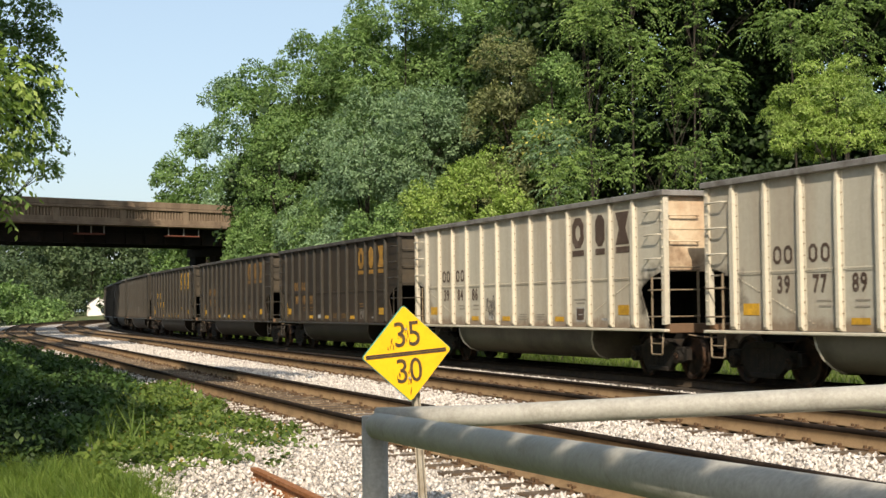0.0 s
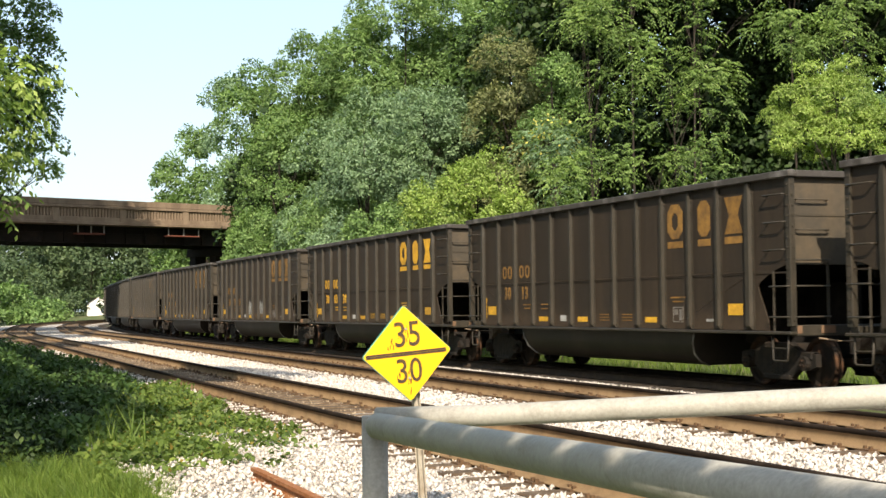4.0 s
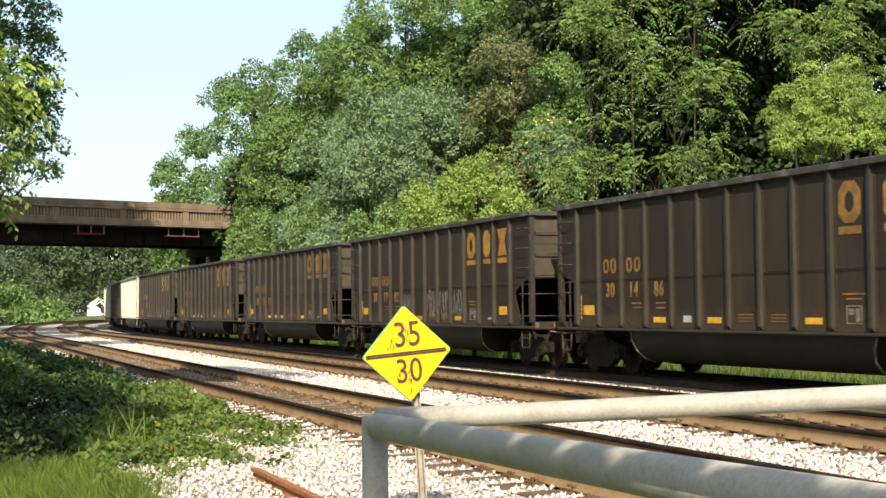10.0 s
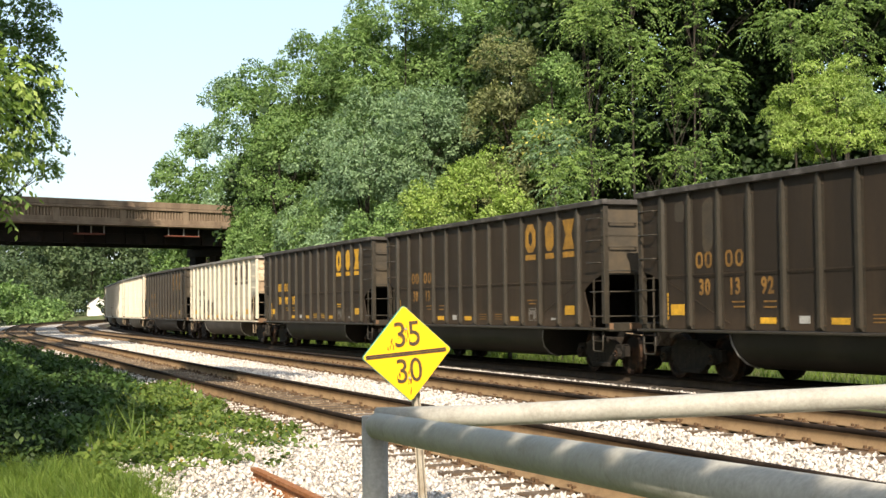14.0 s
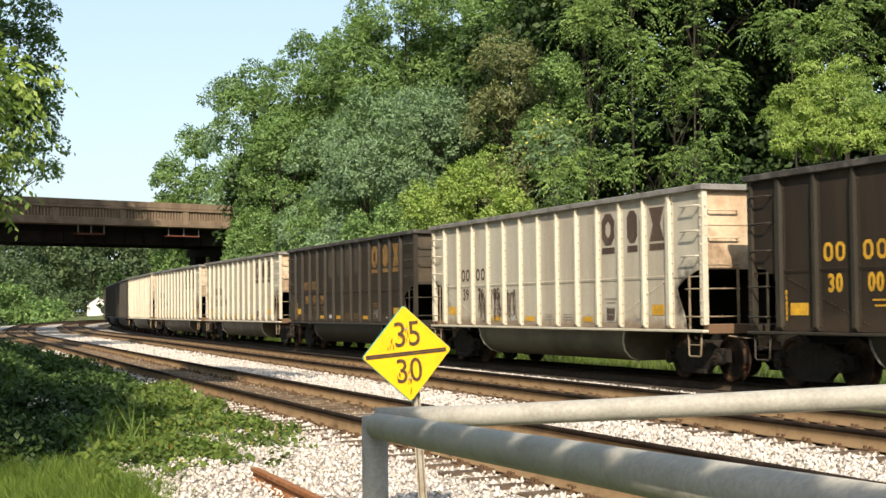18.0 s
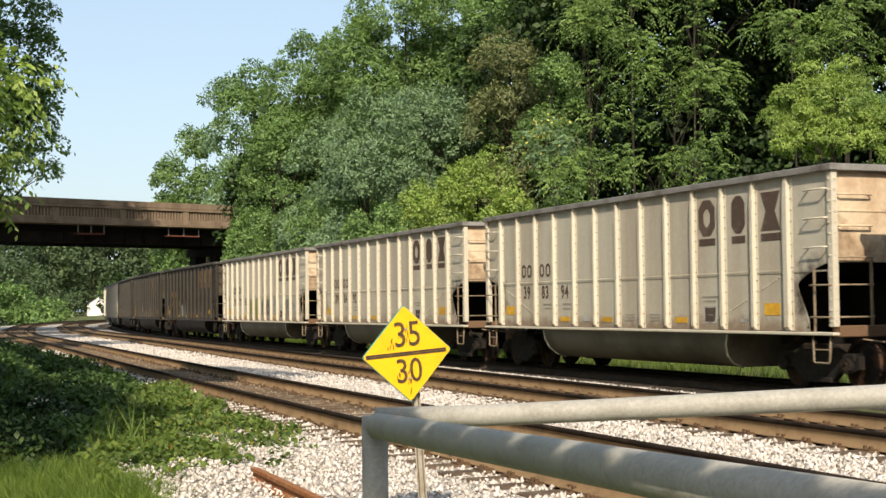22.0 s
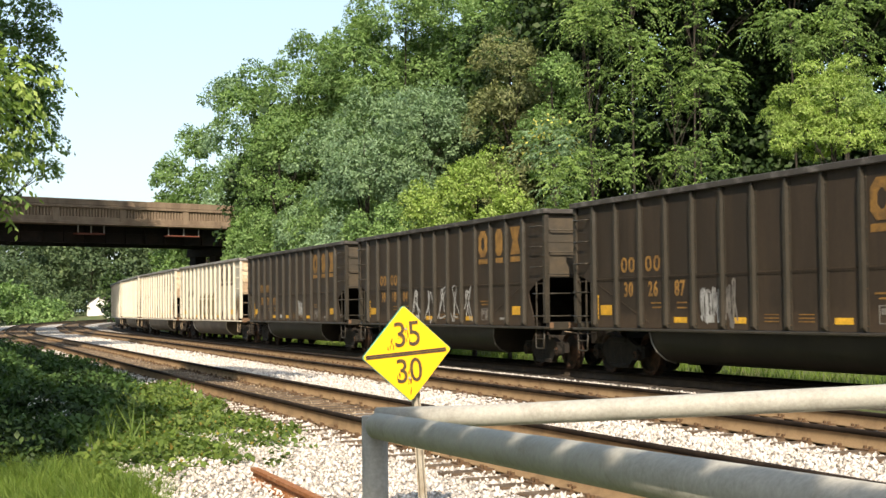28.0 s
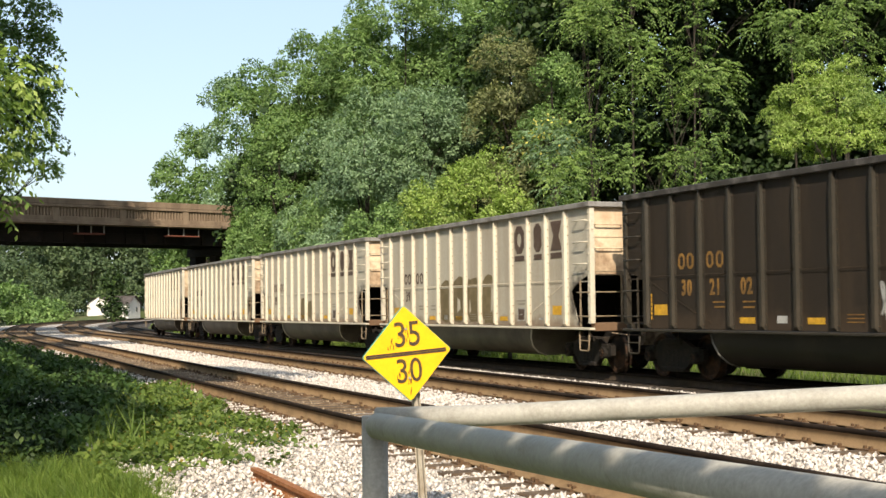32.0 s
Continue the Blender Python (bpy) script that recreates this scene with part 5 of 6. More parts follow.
LABELS = {"leaf_walnut": "tall broadleaf tree with drooping feathery yellow-green leaves on the bank", "leaf_shade_dark": "dark green broadleaf tree in the dense wood",
          "leaf_dull": "dull olive-brown tree in the dense wood", "leaf_grey": "grey-green broadleaf tree with pale leaves on the bank",
          "leaf_mid": "full mid-green broadleaf tree on the wooded bank", "leaf_bright": "bright yellow-green leafy bush on the sunny verge", "leaf_far": "hazy green tree beyond the bridge"}


def plant(x, y, top, r, leaf, fine, style, lobes, bare, kind, seed, boughs=None, cover=1.0):
    """One tree or bush of the bank; leaf and pad sizes grow with the distance down the line."""
    extra = (M["blossom"], 12, 0.3) if leaf == "leaf_grey" and kind == "bush" else None
    pad = 0.0095 * y * (1.0 if y < 30 else 1.5 if fine > 1.3 else 0.72 if kind == "bush" else 1.0)
    pad *= 0.8 if style == "frond" else 1.0
    tree(x, y, top, r, M[leaf], 0.0024 * y * (fine if fine > 1.3 else fine * (1.15 if style == "frond" else 0.82)) * (0.85 if style == "frond" else 1.0), pad, style, lobes, bare, LABELS[leaf].replace("tree", kind), seed, kind, extra, None, boughs, cover)


plant(5.36, 49.0, 13.13, 2.35, "leaf_walnut", 1.00, "frond", 12, 0.08, "tree", 10, boughs=(
    (5.5, 48.5, 11.1, 1.1, 0.5), (6.4, 48.3, 11.6, 0.8, 0.5), (4.9, 48.8, 10.5, 0.7, 0.4), (5.9, 48.4, 10.2, 0.9, 0.4), (6.9, 48.2, 10.1, 0.7, 0.4), (4.7, 48.8, 9.5, 0.4, 0.4), (5.8, 49.8, 9.3, 0.7, 0.4), (4.7, 49.5, 11.7, 0.4, 0.4), (5.0, 49.5, 7.9, 0.8, 0.5), (5.7, 48.5, 7.3, 0.9, 0.5), (4.9, 49.1, 7.0, 0.8, 0.4), (6.1, 48.6, 8.1, 0.5, 0.4)))
plant(8.02, 47.5, 10.42, 2.28, "leaf_walnut", 1.00, "frond", 12, 0.08, "tree", 11, boughs=(
    (7.3, 46.9, 9.7, 0.7, 0.4), (6.6, 46.8, 8.9, 0.7, 0.5), (7.6, 47.0, 8.8, 0.9, 0.4), (8.9, 48.3, 9.7, 0.4, 0.3), (8.7, 48.1, 9.3, 0.7, 0.4), (9.4, 48.1, 8.9, 0.8, 0.5), (8.8, 48.0, 8.4, 0.8, 0.5), (8.0, 46.9, 7.6, 0.7, 0.5), (9.6, 47.2, 7.9, 0.5, 0.5), (8.9, 47.7, 7.1, 0.5, 0.5)))
plant(6.79, 46.0, 6.62, 2.02, "leaf_walnut", 1.00, "frond", 12, 0.08, "tree", 12, boughs=(
    (6.5, 46.4, 6.1, 0.7, 0.4), (7.2, 46.6, 5.7, 0.7, 0.4), (8.3, 46.7, 5.9, 0.7, 0.4), (8.8, 45.3, 6.3, 0.5, 0.5), (6.1, 46.2, 6.7, 0.5, 0.4), (7.5, 46.3, 6.6, 0.6, 0.4), (5.0, 46.0, 5.8, 0.8, 0.4), (4.4, 45.4, 5.3, 0.6, 0.4), (5.9, 46.0, 5.3, 0.6, 0.3), (9.0, 45.3, 5.4, 0.6, 0.3)))
plant(12.62, 44.0, 12.19, 1.93, "leaf_walnut", 1.00, "frond", 12, 0.08, "tree", 13, boughs=(
    (11.0, 44.8, 9.5, 0.7, 0.4), (10.6, 44.7, 10.0, 0.5, 0.4), (11.4, 44.1, 9.9, 0.7, 0.4), (12.0, 43.6, 10.1, 0.7, 0.4), (13.0, 44.7, 10.0, 0.7, 0.4), (12.4, 44.1, 9.3, 0.8, 0.4), (13.6, 44.7, 9.5, 0.5, 0.5), (13.3, 44.6, 10.6, 0.7, 0.3), (13.8, 44.0, 10.2, 0.5, 0.5), (11.5, 43.8, 8.9, 0.6, 0.3), (13.7, 44.2, 8.7, 0.5, 0.4)))
plant(8.83, 48.0, 12.85, 1.34, "leaf_walnut", 1.00, "frond", 12, 0.08, "tree", 14, boughs=(
    (8.7, 47.9, 11.2, 0.5, 0.4), (8.9, 47.4, 11.7, 0.6, 0.4), (8.3, 47.6, 10.7, 0.3, 0.3), (11.1, 48.6, 11.6, 0.5, 0.4), (11.1, 47.2, 11.8, 0.6, 0.4), (9.6, 47.2, 12.1, 0.9, 0.3)))
plant(-5.32, 12.0, 4.54, 0.29, "leaf_bright", 2.70, "frond", 12, 0.08, "tree", 15, boughs=(
    (-3.85, 12.0, 3.3, 0.2, 0.1), (-3.85, 12.3, 3.0, 0.2, 0.1), (-3.8, 11.7, 2.7, 0.15, 0.1), (-3.9, 12.2, 2.6, 0.2, 0.1), (-3.95, 12.0, 2.3, 0.15, 0.1), (-3.9, 12.1, 2.1, 0.1, 0.1), (-4.2, 12.4, 3.1, 0.3, 0.2), (-4.3, 12.3, 3.5, 0.3, 0.2), (-4.3, 12.3, 2.6, 0.3, 0.2), (-4.3, 12.1, 2.2, 0.2, 0.2)))
plant(-8.45, 25.0, 8.06, 0.70, "leaf_mid", 1.50, "spray", 12, 0.08, "tree", 16, boughs=(
    (-7.4, 25.0, 6.6, 0.5, 0.4), (-7.2, 25.4, 6.1, 0.3, 0.2), (-7.7, 25.3, 6.1, 0.6, 0.4), (-7.3, 24.7, 5.5, 0.4, 0.2), (-7.2, 25.2, 5.2, 0.2, 0.2), (-7.2, 24.8, 4.9, 0.3, 0.2), (-7.2, 25.4, 4.3, 0.4, 0.2), (-7.4, 25.0, 3.9, 0.5, 0.3), (-7.8, 25.6, 4.8, 0.5, 0.6), (-7.9, 25.2, 3.5, 0.4, 0.3), (-7.1, 25.1, 3.8, 0.2, 0.1)))
# Tall crowns added above the view so that the wood behind stands in shade.
plant(7.76, 57.0, 23.68, 3.41, "leaf_mid", 3.20, "spray", 20, 0.60, "tree", 17, cover=1.60)
plant(10.29, 58.0, 24.05, 3.47, "leaf_mid", 3.20, "spray", 20, 0.60, "tree", 18, cover=1.60)
plant(14.45, 57.0, 23.60, 3.41, "leaf_mid", 3.20, "spray", 20, 0.60, "tree", 19, cover=1.60)
plant(16.30, 57.0, 23.58, 3.41, "leaf_mid", 3.20, "spray", 20, 0.60, "tree", 20, cover=1.60)
plant(17.83, 56.0, 23.17, 3.35, "leaf_mid", 3.20, "spray", 20, 0.60, "tree", 21, cover=1.60)
plant(19.16, 54.0, 22.37, 3.23, "leaf_mid", 3.20, "spray", 20, 0.60, "tree", 22, cover=1.60)
plant(10.51, 68.0, 21.30, 4.07, "leaf_shade_dark", 2.10, "spray", 15, 0.02, "tree", 23, cover=1.10)
plant(14.97, 67.0, 21.77, 4.01, "leaf_shade_dark", 2.10, "spray", 15, 0.02, "tree", 24, cover=1.10)
plant(6.65, 71.0, 20.49, 3.12, "leaf_shade_dark", 2.10, "spray", 15, 0.02, "tree", 25, cover=1.10)
plant(3.40, 84.0, 18.94, 3.69, "leaf_shade_dark", 2.10, "spray", 15, 0.02, "tree", 26, cover=1.10)
plant(6.44, 88.0, 22.61, 4.22, "leaf_shade_dark", 2.10, "spray", 15, 0.02, "tree", 27, cover=1.10)
plant(19.28, 66.0, 21.42, 3.95, "leaf_shade_dark", 2.10, "spray", 15, 0.02, "tree", 28, cover=1.10)
plant(13.02, 66.0, 14.50, 2.90, "leaf_shade_dark", 2.10, "spray", 15, 0.02, "tree", 29, cover=1.10)
plant(22.27, 64.0, 18.94, 3.83, "leaf_shade_dark", 2.10, "spray", 15, 0.02, "tree", 30, cover=1.10)
plant(8.34, 76.0, 21.52, 4.85, "leaf_shade_dark", 2.10, "spray", 15, 0.02, "tree", 31, cover=1.10)
plant(12.57, 72.0, 21.58, 4.89, "leaf_shade_dark", 2.10, "spray", 15, 0.02, "tree", 32, cover=1.10)
plant(17.33, 70.0, 22.10, 4.75, "leaf_shade_dark", 2.10, "spray", 15, 0.02, "tree", 33, cover=1.10)
plant(20.33, 66.0, 20.87, 4.48, "leaf_shade_dark", 2.10, "spray", 15, 0.02, "tree", 34, cover=1.10)
plant(-6.50, 108.0, 22.36, 3.66, "leaf_shade_dark", 2.80, "spray", 13, 0.02, "tree", 35)
plant(0.86, 104.0, 22.34, 5.81, "leaf_shade_dark", 2.80, "spray", 13, 0.02, "tree", 36)
plant(-4.27, 106.0, 19.80, 5.50, "leaf_shade_dark", 2.80, "spray", 13, 0.02, "tree", 37)
plant(-9.93, 112.0, 19.10, 4.92, "leaf_shade_dark", 2.80, "spray", 13, 0.02, "tree", 38)
plant(3.30, 68.0, 15.29, 2.04, "leaf_dull", 1.10, "spray", 20, 0.10, "tree", 39)
plant(3.48, 70.0, 11.46, 1.54, "leaf_shade_dark", 1.50, "spray", 12, 0.05, "tree", 40)
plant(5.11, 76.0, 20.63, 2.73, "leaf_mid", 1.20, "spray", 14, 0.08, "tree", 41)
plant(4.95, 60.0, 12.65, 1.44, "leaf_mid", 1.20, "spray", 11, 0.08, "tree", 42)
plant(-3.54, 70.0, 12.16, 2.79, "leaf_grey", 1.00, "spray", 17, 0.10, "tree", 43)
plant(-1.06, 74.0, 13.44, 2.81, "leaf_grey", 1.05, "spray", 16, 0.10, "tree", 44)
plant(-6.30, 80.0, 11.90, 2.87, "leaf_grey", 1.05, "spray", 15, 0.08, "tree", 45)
plant(1.53, 78.0, 12.96, 2.18, "leaf_shade_dark", 1.40, "spray", 11, 0.08, "tree", 46)
plant(-2.81, 95.0, 24.80, 4.55, "leaf_mid", 0.95, "spray", 18, 0.12, "tree", 47)
plant(0.83, 96.0, 24.62, 4.02, "leaf_mid", 0.95, "spray", 16, 0.12, "tree", 48)
plant(-5.88, 98.0, 22.99, 3.21, "leaf_mid", 0.95, "spray", 15, 0.12, "tree", 49)
plant(-9.31, 100.0, 21.65, 3.11, "leaf_mid", 0.95, "spray", 15, 0.10, "tree", 50)
plant(2.95, 90.0, 22.40, 2.51, "leaf_mid", 1.20, "spray", 13, 0.10, "tree", 51)
plant(-15.34, 120.0, 22.66, 3.07, "leaf_mid", 1.20, "spray", 15, 0.10, "tree", 52)
plant(-21.02, 142.0, 25.00, 1.93, "leaf_grey", 1.20, "spray", 12, 0.10, "tree", 53)
plant(-25.91, 148.0, 21.15, 2.72, "leaf_mid", 1.20, "spray", 13, 0.06, "tree", 54)
plant(-28.62, 150.0, 17.34, 1.44, "leaf_mid", 1.20, "spray", 10, 0.05, "tree", 55)
plant(-24.23, 146.0, 15.82, 3.96, "leaf_mid", 1.20, "spray", 13, 0.05, "tree", 56)
plant(-10.38, 92.0, 14.46, 3.12, "leaf_mid", 1.20, "spray", 14, 0.06, "tree", 57)
plant(-12.18, 99.0, 13.08, 2.57, "leaf_shade_dark", 1.60, "spray", 12, 0.05, "tree", 58)
plant(10.56, 39.0, 7.76, 1.56, "leaf_bright", 0.80, "spray", 12, 0.08, "bush", 59, boughs=(
    (10.6, 39.0, 6.8, 1.0, 0.7), (9.9, 39.2, 6.5, 0.7, 0.6), (11.3, 39.1, 6.8, 0.7, 0.7), (10.2, 38.7, 5.8, 1.0, 0.6), (11.2, 38.8, 5.9, 0.8, 0.7), (9.5, 38.8, 5.7, 0.5, 0.5), (11.9, 39.2, 6.2, 0.4, 0.6), (11.0, 39.3, 7.3, 0.6, 0.4), (11.8, 39.0, 5.5, 0.4, 0.4),
    (9.2, 38.9, 6.3, 0.3, 0.35), (9.6, 39.0, 7.0, 0.35, 0.3), (10.2, 39.0, 7.6, 0.35, 0.35), (11.4, 39.0, 7.9, 0.4, 0.35), (12.1, 39.0, 7.4, 0.35, 0.4), (12.4, 39.0, 6.5, 0.35, 0.5)))
plant(12.34, 41.0, 8.12, 0.90, "leaf_mid", 1.00, "spray", 10, 0.10, "bush", 60)
plant(4.18, 46.0, 5.08, 1.10, "leaf_walnut", 1.00, "frond", 10, 0.05, "bush", 61)
plant(8.73, 43.0, 5.07, 1.20, "leaf_shade_dark", 1.40, "spray", 10, 0.05, "bush", 62)
plant(10.55, 43.0, 5.53, 1.03, "leaf_shade_dark", 1.30, "spray", 10, 0.05, "bush", 63)
plant(1.06, 50.0, 6.91, 1.90, "leaf_bright", 1.05, "spray", 17, 0.08, "bush", 64)
plant(-0.65, 53.0, 6.08, 1.31, "leaf_bright", 1.05, "spray", 13, 0.05, "bush", 65)
plant(2.25, 48.0, 5.46, 1.11, "leaf_bright", 1.05, "spray", 12, 0.05, "bush", 66)
plant(3.88, 50.0, 8.03, 1.16, "leaf_grey", 1.00, "frond", 12, 0.08, "bush", 67)
plant(3.91, 47.0, 6.01, 0.94, "leaf_walnut", 1.00, "frond", 10, 0.05, "bush", 68)
plant(-10.19, 84.0, 7.51, 3.02, "leaf_mid", 1.05, "spray", 14, 0.05, "bush", 69)
plant(-5.71, 74.0, 7.53, 2.51, "leaf_mid", 1.10, "spray", 14, 0.05, "bush", 70)
plant(-13.25, 97.0, 7.17, 1.63, "leaf_mid", 1.10, "spray", 11, 0.05, "bush", 71)
plant(-2.89, 64.0, 6.28, 2.04, "leaf_mid", 1.10, "spray", 13, 0.05, "bush", 72)
plant(-7.15, 80.0, 5.32, 1.92, "leaf_mid", 1.10, "spray", 12, 0.05, "bush", 73)
plant(11.83, 38.0, 5.01, 1.06, "leaf_shade_dark", 1.30, "spray", 10, 0.05, "bush", 74)


def far_trees():
    rng = np.random.default_rng(3)
    for k in range(17):
        x = -82 + 4.6 * k + rng.normal(0, 1.2)
        y = 278 + rng.normal(0, 5)
        tree(x, y, rng.uniform(16, 20), rng.uniform(4.5, 5.8), M["leaf_far"], 0.75, 1.9, "spray", 11, 0.02, LABELS["leaf_far"], 100 + k)
    for k in range(12):
        tree(-98 + 7.5 * k + rng.normal(0, 1.2), 310 + rng.normal(0, 6), rng.uniform(17, 22), rng.uniform(5.0, 6.5), M["leaf_far"], 1.2, 2.6, "spray", 10, 0.02, LABELS["leaf_far"], 170 + k)
    for k, (x, y, top, r, leaf) in enumerate(((-54.5, 196, 2.9, 2.6, "leaf_mid"), (-59, 203, 3.2, 3.0, "leaf_mid"), (-61, 200, 5.5, 3.4, "leaf_mid"), (-66, 210, 9.0, 4.2, "leaf_far"), (-68, 222, 10.0, 4.2, "leaf_far"), (-43.5, 186, 6.2, 0.9, "leaf_shade_dark"), (-41, 243, 9.0, 3.6, "leaf_far"), (-69, 238, 8.0, 4.2, "leaf_far"), (-74.5, 242, 8.5, 4.4, "leaf_far"), (-65.6, 249, 4.3, 2.0, "leaf_far"))):
        tree(x, y, top, r, M[leaf], 0.5, 0.9, "spray", 9, 0.02, "sunlit bush beyond the curve" if top < 6 else LABELS["leaf_far"], 140 + k, "bush" if top < 6 else "tree")


far_trees()


def left_trees():
    """Verge trees, mostly out of view, added to shade the shrubs, tracks and bridge."""
    rows = ((-17.5, 32.0, 12.0, 3.8, "leaf_mid", "spray"), (-21.5, 46.0, 13.0, 4.2, "leaf_mid", "spray"), (-27.0, 60.0, 13.0, 4.4, "leaf_mid", "spray"), (-10.5, 6.0, 11.0, 3.6, "leaf_mid", "spray"), (-11.2, 22.5, 10.5, 3.1, "leaf_mid", "spray"), (-13.2, 29.0, 10.5, 3.2, "leaf_mid", "spray"), (-7.3, 9.5, 9.0, 2.9, "leaf_mid", "spray"), (-6.9, 20.0, 10.2, 2.9, "leaf_mid", "high"), (-17.8, 47.0, 14.5, 3.4, "leaf_mid", "high"), (-17.6, 40.0, 9.0, 3.2, "leaf_mid", "spray"), (-34.5, 85.0, 35.0, 9.8, "leaf_mid", "high"), (-44.0, 108.0, 22.0, 5.6, "leaf_mid", "spray"), (-31.0, 74.0, 22.0, 5.0, "leaf_mid", "high"), (-33.0, 82.0, 34.0, 8.0, "leaf_mid", "high"), (-37.5, 80.0, 34.0, 7.0, "leaf_mid", "high"), (-24.5, 60.0, 18.0, 4.2, "leaf_mid", "high"))
    for k, (x, y, top, r, leaf, style) in enumerate(rows):
        far = y > 60
        fine = style == "frond"
        tree(x, y, top, r, M[leaf], 0.11 if fine else 0.5 if far else 0.36, 0.36 if fine else 1.1 if far else 0.6, "frond" if fine else "spray", 13, 0.70 if style == "high" else 0.16, "broadleaf verge tree added mostly out of view to cast shade", 200 + k, cover=0.3 if style == "open" else 1.0)


def back_trees():
    """Unseen trees added behind the camera to hold back sky light."""
    rng = np.random.default_rng(41)
    for k in range(11):
        a = radians(-100 + 20 * k)
        d = 34 + rng.uniform(-3, 4)
        tree(d * math.sin(a) - 2, -d * math.cos(a) - 6, rng.uniform(12.5, 15.0), rng.uniform(4.6, 5.6), M["leaf_far"], 0.8, 1.7, "spray", 11, 0.06, "broadleaf tree added behind the camera to hold back sky light", 400 + k)


def gate_shade():
    """An unseen sapling, added so that its gapped bough shades the gate's arm and post."""
    rng = np.random.default_rng(77)
    sun_way = np.array(SUN_WAY)
    a, b = np.array((-0.232, 4.925, 0.862)), np.array((0.80, 1.459, 0.986))
    length = np.linalg.norm(b - a)
    d = (b - a) / length
    up = unit(np.cross(d, sun_way))
    up *= np.sign(up[2])
    gaps = np.array((0.25, 0.66, 1.05, 1.43, 1.79, 2.06))
    P = []
    for w in np.arange(-0.12, 3.4, 0.022):
        near = abs(w - gaps).min()
        for row in range(-5, 7):
            v = 0.017 * row + 0.010 * math.sin(w * 23.0) + 0.006 * math.sin(w * 57.0)
            edge = 0.12 if near > 0.09 else -0.11 + 1.5 * near
            if w > 2.0:
                edge = min(edge, 0.012 - 0.025 * (w - 2.0) + 0.018 * math.sin(w * 17.0))
            if v < edge:
                P.append(a + d * w + up * v + sun_way * 3.05)
    for z in np.arange(-0.1, 0.86, 0.03):
        for x in np.arange(-0.09, 0.10, 0.03):
            P.append(np.array((-0.246 + x, 4.985, z)) + sun_way * 6.45)
    P = np.array(P)
    root = new("tree")
    base = np.array((-1.5, -0.9, -0.62))
    root.location = base
    tagged(root, "unseen sapling added to shade the gate with its leafy bough", "tree", "trees of the wooded bank")
    V, F = leaf_arrays(rng, P - base, np.tile(sun_way, (len(P), 1)), 7, 0.010, 0.034, "spray")
    child("crown", data_from("crown", V, F, M["leaf_mid"]), root, None, "leafy crown")
    start, end = a + sun_way * 3.05 - base, b + sun_way * 3.05 - base
    high = np.array((-0.4, -0.3, 4.1)) - base
    for nm, bits in (("trunk", [[((0, 0, 0), 0.05), ((0.05, 0.05, 1.6), 0.038), ((0.0, 0.1, 3.0), 0.028), ((0.15, 0.2, 4.2), 0.014)]]),
                     ("limb", [[((0.03, 0.07, 2.1), 0.022), ((end * 0.5 + start * 0.5) * np.array((0.55, 0.55, 0.95)), 0.016), ((start + end) / 2 - up * 0.04, 0.012)]]),
                     ("limb", [[((start + end) / 2 - up * 0.04, 0.012), (start - up * 0.04, 0.005)]]), ("limb", [[((start + end) / 2 - up * 0.04, 0.012), (end - up * 0.04, 0.005)]]),
                     ("limb", [[((0.0, 0.1, 3.0), 0.02), (high * 0.6 + np.array((0, 0, 1.5)), 0.012), (high + np.array((0.05, 0, 0.3)), 0.005)]])):
        tv, tf = tubes(bits)
        child(nm, data_from(nm, tv, tf, M["bark"], True), root)


left_trees()
back_trees()
gate_shade()


# ---- verge plants ----
def scatter_in(rng, n, corners):
    """Random ground points in a four-cornered patch."""
    u, v = rng.random((n, 1)), rng.random((n, 1))
    a, b, c, d = (np.array(q, float) for q in corners)
    return (a * (1 - u) + b * u) * (1 - v) + (d * (1 - u) + c * u) * v


